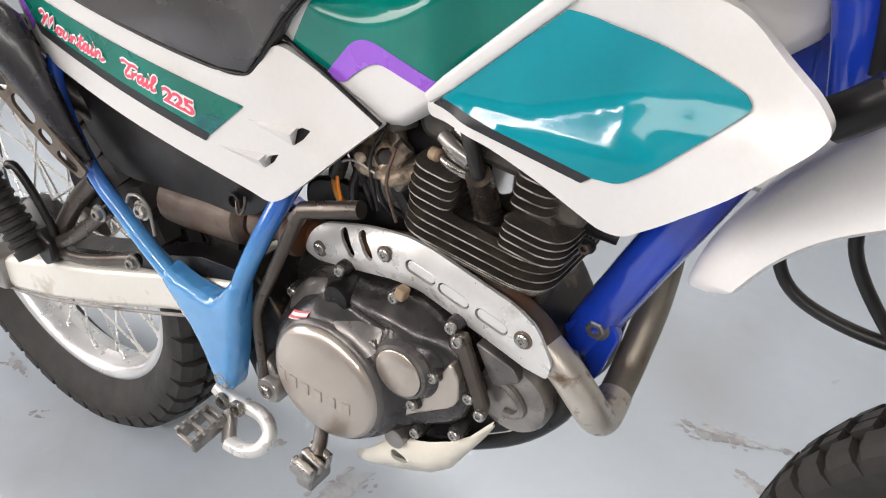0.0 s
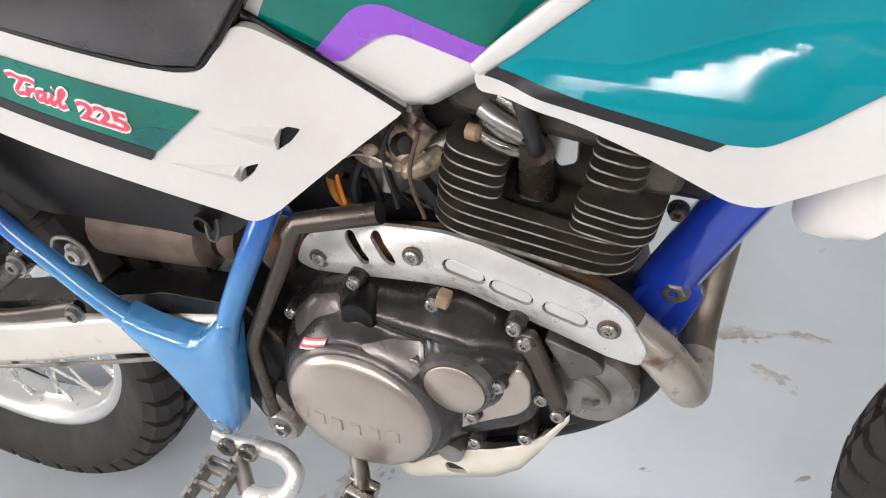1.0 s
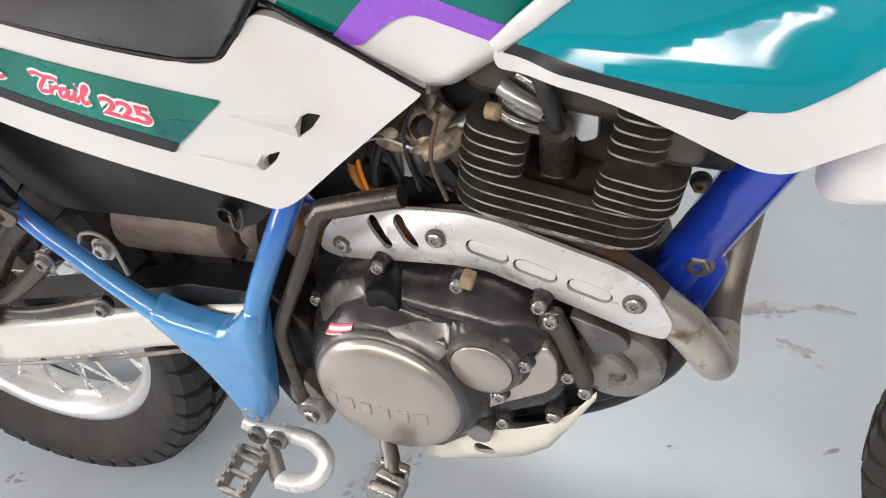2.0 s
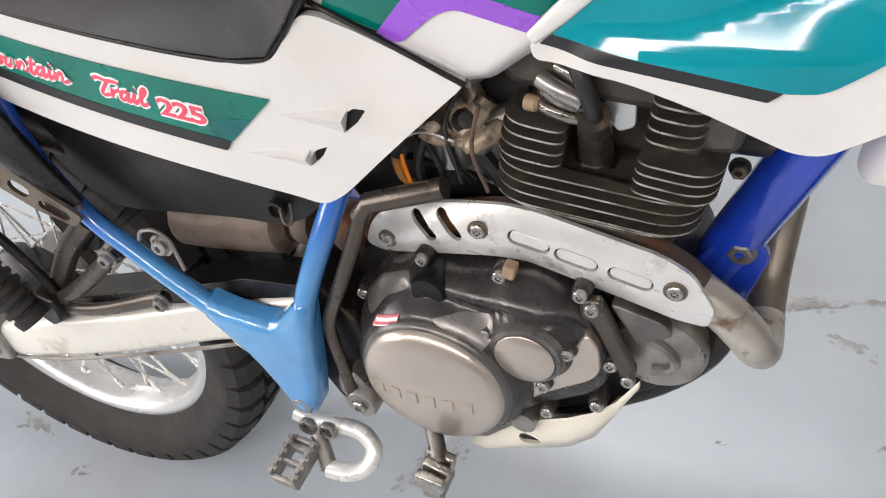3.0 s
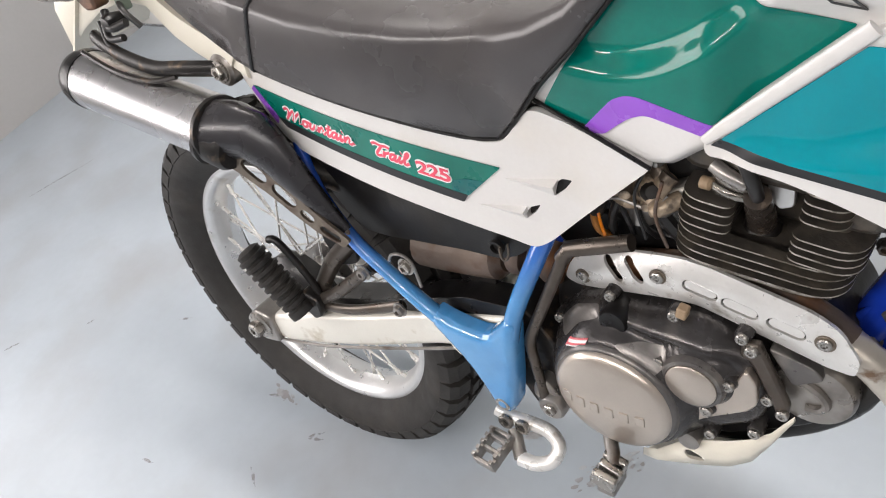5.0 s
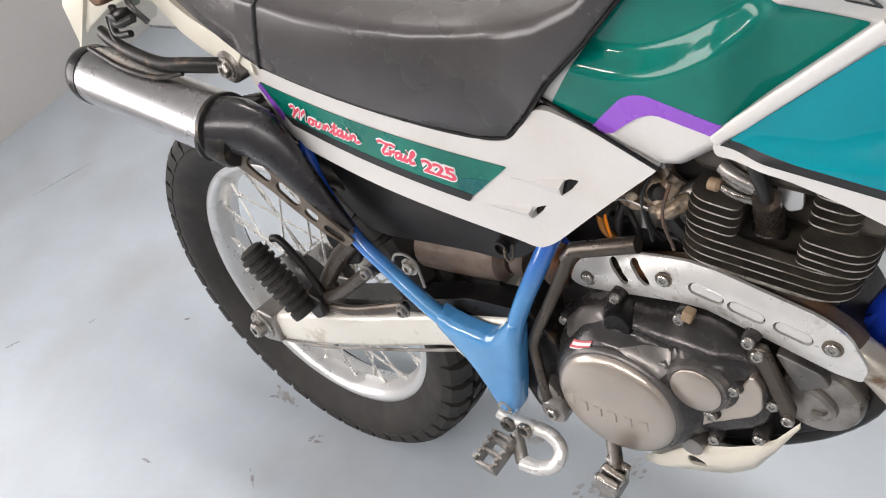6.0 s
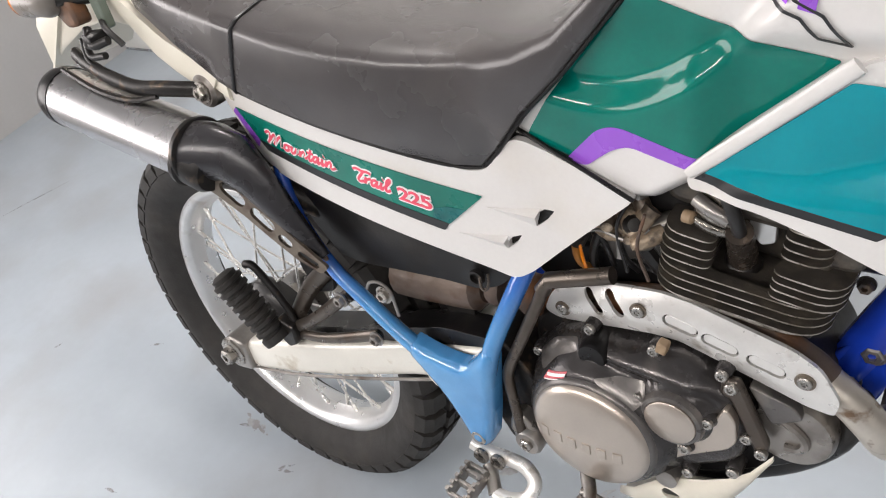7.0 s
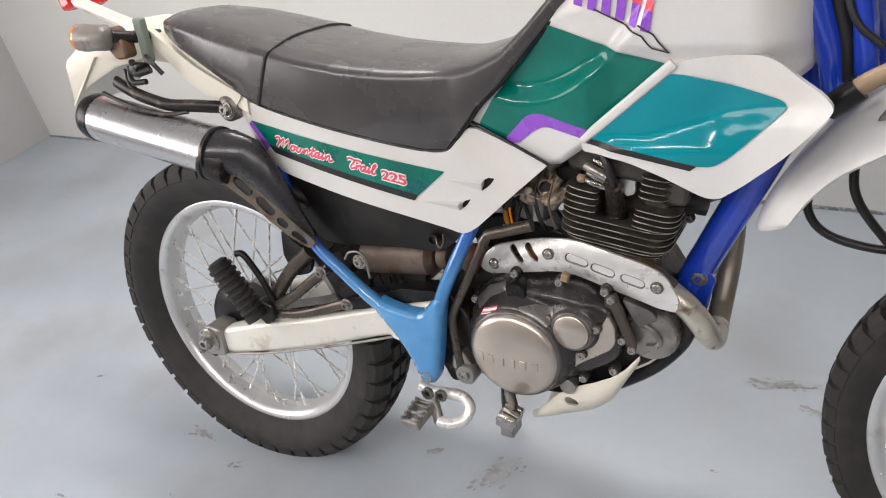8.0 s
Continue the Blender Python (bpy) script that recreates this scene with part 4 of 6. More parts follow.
part("mid_pipe", bm, M_RUST, exhaust, "rusty brown pipe")
bm = bmesh.new()
tube(bm, [(0.345, -0.03, 0.529), (0.26, -0.045, 0.580), (0.17, -0.10, 0.66), (0.09, -0.125, 0.70)], 0.0175, 16, 6)
part("tail_pipe", bm, M_DARKSTEEL, exhaust, "dark pipe under the muffler cover")
bm = bmesh.new()
tube(bm, [(0.315, -0.030, 0.508), (0.345, -0.032, 0.511), (0.38, -0.034, 0.516), (0.41, -0.034, 0.519), (0.432, -0.033, 0.521), (0.446, -0.033, 0.522)], lambda t: 0.033 - 0.002 * t - 0.011 * max(0, (t - 0.85) / 0.15), 20, 5)
part("pre_chamber", bm, M_CHAMBER, exhaust, "rusty brown exhaust chamber")
for x in (0.462, 0.508):
    bm = bmesh.new()
    lathe(bm, [(0.0225, -0.009), (0.0245, -0.005), (0.0245, 0.005), (0.0225, 0.009)], m=pose(x, -0.032, 0.527, 0, 0, 90), seg=20)
    part("pipe_clamp", bm, M_RUST, exhaust)
MR = Vector((-0.156, -0.125, 0.745))
MF = Vector((0.114, -0.125, 0.700))
ax = (MF - MR).normalized()
mm = Matrix.Translation(MR) @ ax.to_track_quat("Y", "Z").to_matrix().to_4x4()
L = (MF - MR).length
bm = bmesh.new()
lathe(bm, [(0.0405, 0.006), (0.0405, L)], m=mm, seg=48)
part("muffler", bm, M_MUFFLER, exhaust, "brushed steel muffler can", smooth=60)
bm = bmesh.new()
lathe(bm, [(0.0415, 0.014), (0.0415, 0.0), (0.038, -0.012), (0.030, -0.020), (0.018, -0.022), (0.017, -0.034), (0.012, -0.034), (0.011, -0.01), (0, -0.01)], m=mm, seg=40)
part("end_cap", bm, M_BLACK, exhaust, "black muffler end cap")
bm = bmesh.new()
lathe(bm, [(0.0408, L - 0.006), (0.0416, L - 0.004), (0.0416, L + 0.001), (0.0400, L + 0.002)], m=mm, seg=40)
part("seam_ring", bm, M_DARKSTEEL, exhaust)
# black cover from the muffler down to the frame
bm = bmesh.new()
rings = []
for (x, y, z), ry, rz, ang in (((0.111, -0.124, 0.700), 0.039, 0.039, 10), ((0.135, -0.121, 0.698), 0.037, 0.042, 20), ((0.164, -0.116, 0.690), 0.028, 0.040, 34), ((0.187, -0.114, 0.666), 0.022, 0.034, 43), ((0.209, -0.112, 0.636), 0.018, 0.026, 48), ((0.233, -0.108, 0.597), 0.013, 0.018, 50), ((0.257, -0.104, 0.562), 0.008, 0.010, 50)):
    R_ = pose(x, y, z, 0, ang, 0)
    rings.append([R_ @ Vector((0, ry * math.copysign(abs(math.cos(a)) ** 1.35, math.cos(a)), rz * math.copysign(abs(math.sin(a)) ** 1.1, math.sin(a)))) for a in [2 * math.pi * k / 24 for k in range(24)]])
loft(bm, rings)
part("muffler_cover", bm, M_COVER, exhaust, "black muffler heat cover")
bm = bmesh.new()
lathe(bm, [(0.0405, -0.004), (0.0405, 0.002), (0.037, 0.004), (0.0355, 0.030), (0.031, 0.036), (0.02, 0.038)], m=pose(0.106, -0.127, 0.692, -20, 0, -90) @ pose(0, 0, 0, 0, 0, 0), seg=40)
part("muffler_neck", bm, M_DARKSTEEL, exhaust, "dark steel muffler neck")
# perforated strip along its lower edge
bm = bmesh.new()
edge = [(0.098, 0.664), (0.133, 0.642), (0.166, 0.618), (0.196, 0.591), (0.228, 0.565), (0.262, 0.548), (0.275, 0.560), (0.243, 0.588), (0.214, 0.617), (0.178, 0.653), (0.146, 0.676), (0.114, 0.692)]
sheet(bm, rounded(edge, 0.006), lambda x, z: -0.140 + 0.12 * max(0, x - 0.09), 0.004)
strip = part("perforated_strip", bm, M_STRIP, exhaust, "scuffed dark strip with oblong holes")
for a, b, r in (((0.122, 0.672), (0.130, 0.666), 0.0060), ((0.150, 0.656), (0.165, 0.642), 0.0100), ((0.186, 0.624), (0.200, 0.610), 0.0095), ((0.216, 0.592), (0.222, 0.587), 0.0070), ((0.238, 0.572), (0.256, 0.561), 0.0055)):
    cb = bmesh.new()
    slab(cb, capsule(a, b, r), -0.2, 0.0)
    carve(strip, cb)
    bm = bmesh.new()
    slab(bm, capsule(a, b, r * 0.95), -0.122 + 0.12 * max(0, a[0] - 0.09), -0.120 + 0.12 * max(0, a[0] - 0.09))
    part("pipe_behind", bm, M_RUST, exhaust, smooth=0)
# muffler strap and its bolt
bm = bmesh.new()
tube(bm, [(-0.095, -0.118, 0.806), (-0.070, -0.122, 0.797), (-0.03, -0.124, 0.784), (0.025, -0.122, 0.772), (0.07, -0.112, 0.770), (0.117, -0.092, 0.764)], 0.0105, 12, 5, 0.7)
part("muffler_strap", bm, M_DARKSTEEL, exhaust, "black steel muffler strap")
bm = bmesh.new()
tube(bm, [(-0.115, -0.134, 0.790), (-0.04, -0.140, 0.771), (0.02, -0.134, 0.760), (0.06, -0.120, 0.762)], 0.0035, 8, 4)
part("strap_edge", bm, M_DARKSTEEL, exhaust)
bm = bmesh.new()
lathe(bm, [(0.021, 0.012), (0.021, -0.004), (0.017, -0.008), (0, -0.008)], 0.119, -0.088, 0.762, 20)
part("strap_eye", bm, M_STEEL, exhaust)
bolt(exhaust, 0.119, -0.097, 0.762, 0.010, 0.007, 0.014, True, "strap_bolt")
# heat shield with slots
def shield_y(x, z):
    mid = lerp(x, [0.53, 0.62, 0.68, 0.83], [0.528, 0.550, 0.563, 0.534])
    return -lerp(x, [0.53, 0.56, 0.64, 0.80, 0.83], [0.041, 0.046, 0.056, 0.062, 0.061]) + lerp(x, [0.64, 0.80], [0.010, 0.004]) * (abs(z - mid) / 0.028) ** 2


def on_shield(*p):
    """Settles a point of the shield's outline onto its line over the pipe."""
    return (p[0] - 0.006, p[1] + lerp(p[0], [0.55, 0.65, 0.80], [-0.012, -0.008, 0.0]), *p[2:])


bm = bmesh.new()
sheet(bm, rounded([on_shield(*p) for p in [(0.530, 0.529, 0.01), (0.540, 0.556, 0.01), (0.556, 0.570, 0.02), (0.624, 0.589, 0.03), (0.684, 0.596, 0.02), (0.793, 0.568, 0.03), (0.816, 0.556, 0.012), (0.833, 0.526, 0.006), (0.829, 0.503, 0.006), (0.804, 0.506, 0.02), (0.682, 0.541, 0.02), (0.656, 0.545, 0.02), (0.545, 0.520)]], 0.008, 5), shield_y, 0.004, step=0.0125)
shield = part("heat_shield", bm, M_SHIELD, exhaust, "scuffed silver-white heat shield with slots", bevel=0.0015)
for a, b in (((0.588, 0.571), (0.602, 0.556)), ((0.613, 0.577), (0.627, 0.562))):
    a, b = on_shield(*a), on_shield(*b)
    cb = bmesh.new()
    slab(cb, capsule(a, b, 0.0052), -0.2, 0.0)
    carve(shield, cb)
for a, b in (((0.680, 0.5700), (0.701, 0.5645)), ((0.718, 0.5590), (0.739, 0.553)), ((0.760, 0.5480), (0.781, 0.542))):
    a, b = on_shield(*a), on_shield(*b)
    cb = bmesh.new()
    slab(cb, capsule(a, b, 0.0072), -0.2, 0.0)
    carve(shield, cb)
    bm = bmesh.new()
    sheet(bm, capsule(a, b, 0.0054), shield_y, 0.003, -0.0018)
    part("slot_insert", bm, M_SHIELD, exhaust, bevel=0.0008)
    bm = bmesh.new()
    sheet(bm, capsule(a, b, 0.0082), shield_y, 0.002, -0.0046)
    part("slot_backing", bm, M_DARKSTEEL, exhaust, smooth=0)
for x, z in ((0.556, 0.542), (0.648, 0.572), (0.804, 0.5400)):
    x, z = on_shield(x, z)
    y = shield_y(x, z)
    bm = bmesh.new()
    lathe(bm, [(0.0090, 0.001), (0.0090, -0.0006), (0.007, -0.0006), (0.0, -0.0006)], x, y, z, 24)
    part("shield_seat", bm, M_STRIP, exhaust)
    bolt(exhaust, x, y - 0.0004, z, 0.0066, 0.0032, name="shield_screw")

# ---- skid plate ----
bm = bmesh.new()
rings = []
for x, top, low, w in ((0.606, 0.279, 0.266, 0.056), (0.632, 0.308, 0.284, 0.072), (0.66, 0.340, 0.299, 0.076), (0.69, 0.360, 0.312, 0.076), (0.715, 0.372, 0.325, 0.076), (0.738, 0.385, 0.345, 0.074), (0.757, 0.399, 0.379, 0.068), (0.775, 0.420, 0.412, 0.055)):
    out = [(-w, top), (-w * 1.02, (top + low) / 2), (-w * 0.88, low), (0, low - 0.012), (w * 0.88, low), (w * 1.02, (top + low) / 2), (w, top)]
    inn = [(y * 0.96, z + 0.003) for y, z in out[::-1]]
    rings.append([Vector((x, y, z)) for y, z in out + inn])
loft(bm, rings)
skid = part("skid_plate", bm, M_IVORY, bike, "white plastic engine skid plate", smooth=60)
bm = bmesh.new()
loft(bm, [[Vector((x, -w, z)), Vector((x, w, z)), Vector((x - 0.004, w, z + 0.006)), Vector((x - 0.004, -w, z + 0.006))] for x, z, w in ((0.755, 0.380, 0.040), (0.785, 0.400, 0.036), (0.815, 0.432, 0.034), (0.838, 0.470, 0.030))])
part("skid_front", bm, M_IVORY, skid, "narrow front end of the plate", bevel=0.002)
cb = bmesh.new()
slab(cb, capsule((0.675, 0.335), (0.684, 0.333), 0.0065), -0.2, -0.04)
carve(skid, cb)
bm = bmesh.new()
lathe(bm, [(0.012, 0.02), (0.012, -0.004), (0.008, -0.006), (0, -0.006)], 0.676, -0.078, 0.363, 18)
part("rubber_grommet", bm, M_STEEL, skid)

# ---- levers and footrest ----
bm = bmesh.new()
tube(bm, [(0.509, -0.098, 0.350), (0.503, -0.094, 0.378), (0.497, -0.090, 0.410), (0.493, -0.087, 0.436), (0.496, -0.086, 0.458), (0.516, -0.084, 0.502), (0.537, -0.081, 0.548), (0.552, -0.077, 0.582)], 0.0070, 14, 5, 0.8)
kick = part("kick_starter", bm, M_LEVER, bike, "bent dark steel kick starter lever")
bm = bmesh.new()
tube(bm, [(0.549, -0.077, 0.578), (0.558, -0.075, 0.592), (0.626, -0.070, 0.6135)], 0.0088, 14, 0)
part("kick_pedal", bm, M_LEVER, kick, "folded steel pedal")
bm = bmesh.new()
lathe(bm, [(0.018, 0.03), (0.018, -0.006), (0.015, -0.010), (0, -0.010)], 0.514, -0.092, 0.356, 24)
part("pivot_boss", bm, M_CASEMID, kick)
bolt(kick, 0.514, -0.102, 0.356, 0.009, 0.005, 0.0, True, "pivot_bolt")
bm = bmesh.new()
slab(bm, rounded([(0.490, 0.385), (0.505, 0.395), (0.528, 0.365), (0.522, 0.345), (0.498, 0.345), (0.486, 0.362)], 0.008), -0.094, -0.06)
part("lever_stop", bm, M_CASEMID, kick, bevel=0.004)

bm = bmesh.new()
tube(bm, [(0.430, -0.104, 0.319), (0.452, -0.104, 0.313), (0.482, -0.104, 0.316), (0.510, -0.107, 0.318), (0.526, -0.115, 0.308), (0.522, -0.128, 0.293), (0.502, -0.136, 0.285), (0.480, -0.137, 0.284)], 0.0098, 16, 6, 0.9)
rest = part("foot_rest", bm, M_SHIELD, bike, "worn silver footrest hanger with a toothed peg")
rivet(rest, 0.449, -0.1150, 0.3135)
rivet(rest, 0.474, -0.1150, 0.3155)
pm = pose(0.449, -0.142, 0.297, 12, 0, -6) @ Matrix.Scale(0.82, 4)
for dx in (-0.017, 0.017):
    bm = bmesh.new()
    box(bm, (dx, -0.006, 0), (0.006, 0.058, 0.018))
    for k in range(5):
        box(bm, (dx, -0.031 + 0.012 * k, 0.0125), (0.006, 0.006, 0.007))
    ob = part("peg_rail", bm, M_STEEL, rest, "toothed steel rail", smooth=0)
    ob.matrix_basis = pm
for dy in (-0.033, -0.010, 0.010, 0.021):
    bm = bmesh.new()
    box(bm, (0, dy, -0.001), (0.036, 0.007, 0.018))
    ob = part("peg_bridge", bm, M_STEEL, rest, bevel=0.002)
    ob.matrix_basis = pm
bm = bmesh.new()
tube(bm, [(0.458, -0.112, 0.300), (0.480, -0.137, 0.284)], 0.009, 10, 0)
part("peg_pivot", bm, M_STEEL, rest)

bm = bmesh.new()
tube(bm, [(0.572, -0.050, 0.338), (0.582, -0.085, 0.334), (0.596, -0.108, 0.330), (0.603, -0.122, 0.324)], 0.0085, 12, 5)
brake = part("brake_pedal", bm, M_STEEL, bike, "dull steel brake pedal with a toothed tip")
for k in range(3):
    bm = bmesh.new()
    box(bm, (0.601, -0.114 - 0.014 * k, 0.321), (0.030, 0.010, 0.022), pose(0, 0, 0, 0, 14 + 9 * (k % 2), 0))
    part("pedal_tooth", bm, M_CHROME, brake, bevel=0.003)
bm = bmesh.new()
box(bm, (0.600, -0.124, 0.303), (0.022, 0.034, 0.024))
part("pedal_block", bm, M_STEEL, brake, bevel=0.003)

# passenger peg on its bracket
P0, P1 = Vector((0.118, -0.120, 0.392)), Vector((0.055, -0.132, 0.500))
ax = (P1 - P0).normalized()
pm = Matrix.Translation(P0) @ ax.to_track_quat("Y", "Z").to_matrix().to_4x4()
prof = [(0.012, 0.0), (0.022, 0.002)]
for k in range(9):
    y = 0.008 + 0.0125 * k
    prof += [(0.0225, y), (0.0225, y + 0.006), (0.0185, y + 0.0075), (0.0185, y + 0.011)]
prof += [(0.019, 0.122), (0.012, 0.126), (0, 0.126)]
bm = bmesh.new()
lathe(bm, prof, m=pm, seg=20)
peg = part("passenger_peg", bm, M_RUBBER, bike, "folded ribbed black rubber passenger peg")
bm = bmesh.new()
tube(bm, [(0.082, -0.108, 0.508), (0.098, -0.105, 0.505), (0.125, -0.10, 0.455), (0.14, -0.10, 0.41), (0.128, -0.105, 0.385)], 0.0058, 10, 5)
part("peg_loop", bm, M_DARKSTEEL, peg, "bent dark steel loop")
for pts, r in (([(0.135, -0.10, 0.405), (0.19, -0.10, 0.44), (0.25, -0.098, 0.487), (0.275, -0.097, 0.505)], 0.009), ([(0.135, -0.10, 0.395), (0.20, -0.097, 0.405), (0.30, -0.092, 0.442)], 0.0085), ([(0.12, -0.09, 0.40), (0.17, -0.08, 0.47), (0.225, -0.08, 0.52)], 0.013)):
    bm = bmesh.new()
    tube(bm, pts, r, 12, 4, 0.7)
    part("peg_strut", bm, M_LEVER, peg)
for x, y, z in ((0.265, -0.107, 0.500), (0.302, -0.1, 0.443)):
    bolt(peg, x, y, z, 0.008, 0.008, 0.011, True, "strut_bolt", M_STEEL)
bm = bmesh.new()
slab(bm, rounded([(0.10, 0.40), (0.118, 0.428), (0.148, 0.418), (0.146, 0.388), (0.126, 0.376)], 0.006), -0.115, -0.095)
part("peg_base", bm, M_DARKSTEEL, peg, bevel=0.003)

# Flat plate stands in for the dark hub disc past the peg.
bm = bmesh.new()
slab(bm, rounded([(0.163, 0.550), (0.190, 0.528), (0.224, 0.508), (0.214, 0.474), (0.178, 0.462), (0.158, 0.500)], 0.010), -0.074, -0.066)
part("hub_disc_plate", bm, M_BLACK, peg, "black plate standing for the hub disc behind the peg", bevel=0.002)

# inner black body: air box, mud flap, chain guard
bm = bmesh.new()
sheet(bm, rounded([(0.165, 0.77), (0.180, 0.69), (0.196, 0.645), (0.223, 0.587), (0.246, 0.540), (0.285, 0.536), (0.338, 0.542), (0.418, 0.549), (0.462, 0.549), (0.492, 0.563), (0.530, 0.600), (0.60, 0.66), (0.60, 0.75)], 0.012), lambda x, z: -0.066 - 0.014 * math.sin(math.pi * min(1, max(0, (z - 0.52) / 0.3))), 0.05)
inner = part("air_box", bm, M_AIRBOX, bike, "dusty black plastic air box", bevel=0.012, seg=3)
bm = bmesh.new()
sheet(bm, rounded([(0.21, 0.76), (0.32, 0.70), (0.40, 0.60), (0.43, 0.48), (0.40, 0.45), (0.36, 0.52), (0.28, 0.62), (0.20, 0.68)], 0.02), lambda x, z: -0.045, 0.09)
part("mud_flap", bm, M_BLACK, inner, bevel=0.004)
bm = bmesh.new()
tube(bm, [(0.36, 0.0, 0.36), (0.37, 0.0, 0.45), (0.30, 0.0, 0.68)], 0.03, 16, 4)
part("shock_absorber", bm, M_BLACK, inner)

# ---- side cover ----
def cover_y(x, z):
    return -(0.080 + 0.018 * max(0.0, math.sin(math.pi * min(1, max(0, (x - 0.12) / 0.46)))))


cover_outline = rounded([(0.131, 0.768, 0.006), (0.142, 0.776, 0.006), (0.253, 0.754, 0.03), (0.363, 0.738, 0.03), (0.437, 0.724, 0.03), (0.490, 0.7145, 0.01), (0.513, 0.717, 0.01), (0.543, 0.752, 0.008), (0.556, 0.751, 0.01), (0.596, 0.734, 0.02), (0.657, 0.707, 0.008),
                         (0.607, 0.662, 0.03), (0.545, 0.604, 0.01), (0.526, 0.593, 0.014), (0.505, 0.600, 0.012), (0.448, 0.613, 0.03), (0.329, 0.637, 0.03), (0.205, 0.664, 0.02), (0.178, 0.684, 0.015), (0.150, 0.728, 0.02)], 0.01, 4)
bm = bmesh.new()
sheet(bm, cover_outline, cover_y, 0.010)
cover = part("side_cover", bm, M_WHITE, bike, "white plastic side cover with green stripe decal", bevel=0.0045, seg=3)
for pts in ([(0.561, 0.677), (0.568, 0.682), (0.578, 0.681), (0.569, 0.670), (0.557, 0.661)], [(0.524, 0.638), (0.530, 0.645), (0.541, 0.649), (0.535, 0.640), (0.523, 0.630)]):
    cb = bmesh.new()
    slab(cb, rounded(pts, 0.002, 2), -0.2, -0.04)
    carve(cover, cb)
# Thin black strip stands for the shadow line below the tank.
bm = bmesh.new()
tube(bm, [(0.547, -0.074, 0.757), (0.556, -0.077, 0.755), (0.598, -0.081, 0.7375), (0.658, -0.084, 0.7095)], 0.0021, 8, 3)
part("edge_shade_line", bm, M_BLACK, cover, "black strip drawn as the shadow line under the tank edge")
# raised scoops that lead to the two vents
for a, b, c in (((0.498, 0.676), (0.564, 0.682), (0.557, 0.660)), ((0.460, 0.640), (0.526, 0.646), (0.522, 0.629))):
    bm = bmesh.new()
    va = [bm.verts.new((p[0], cover_y(*p) + 0.001, p[1])) for p in (a, b, c)]
    mid = Vector(b) * 0.66 + Vector(c) * 0.34
    top = bm.verts.new((mid.x, cover_y(mid.x, mid.y) - 0.0085, mid.y + 0.001))
    for q in ((va[0], va[1], top), (va[0], top, va[2]), (va[1], va[2], top), (va[0], va[2], va[1])):
        bm.faces.new(q)
    part("vent_scoop", bm, M_WHITE, cover, smooth=20)


def decal(name, pts, yfun, material, parent, off=0.0012, r=0.003, label=""):
    bm = bmesh.new()
    sheet(bm, rounded(pts, r), yfun, 0.0009, off + 0.0004, 0.005)
    return part(name, bm, material, parent, label)


decal("decal", [(0.158, 0.7435), (0.505, 0.688), (0.461, 0.650), (0.188, 0.7075)], cover_y, M_PANELGREEN, cover, 0.0012, 0.002, "green stripe decal")
decal("black_stripe", [(0.189, 0.7070), (0.4605, 0.6505), (0.454, 0.6415), (0.201, 0.6945)], cover_y, M_DARKPRINT, cover, 0.0016, 0.002, "black stripe under the green one")
decal("purple_stripe", [(0.153, 0.7380), (0.160, 0.7430), (0.191, 0.7058), (0.184, 0.6960)], cover_y, M_PURPLE, cover, 0.0018, 0.001, "purple edge stripe")
decal("teal_patch", [(0.446, 0.667), (0.462, 0.671), (0.484, 0.670), (0.462, 0.651), (0.442, 0.655)], cover_y, M_PANELTEAL, cover, 0.0016, 0.001, "mottled teal patch")


def lettering(body, x, z, size, width, shear, slope, material, parent, grow, lift, name):
    """Built-in letters laid onto the side cover, width metres wide."""
    cu = bpy.data.curves.new("letters", "FONT")
    cu.body, cu.size, cu.shear, cu.offset, cu.extrude, cu.space_character = body, size, shear, grow, 0.0004, 0.92
    tmp = new("letters", cu)
    bpy.context.view_layer.update()
    me = bpy.data.meshes.new_from_object(tmp.evaluated_get(bpy.context.evaluated_depsgraph_get()))
    bpy.data.objects.remove(tmp)
    xs = [v.co.x for v in me.vertices]
    k = width / (max(xs) - min(xs))
    s = math.tan(radians(slope))
    for v in me.vertices:
        px, pz = x + (v.co.x - min(xs)) * k, z + v.co.y
        pz += (px - x) * s
        v.co = (px, cover_y(px, pz) - lift - v.co.z, pz)
    me.materials.clear()
    me.materials.append(material)
    ob = new(name, me)
    ob.parent = parent
    return ob


def brush(strokes, x, z, su, sv, slope, r, lift, material, name, label):
    """Brush-written letters laid onto the side cover; each stroke is a line of points in letter units."""
    bm = bmesh.new()
    t = math.tan(radians(slope))
    for n, line in enumerate(strokes):
        pts = []
        for u, v in line:
            px, pz = x + (u + 0.22 * v) * su, z + v * sv + (u + 0.22 * v) * su * t
            pts.append((px, cover_y(px, pz) - lift - 0.00004 * n, pz))
        tube(bm, pts, r, 8, 4, 0.14)
    return part(name, bm, material, cover, label)


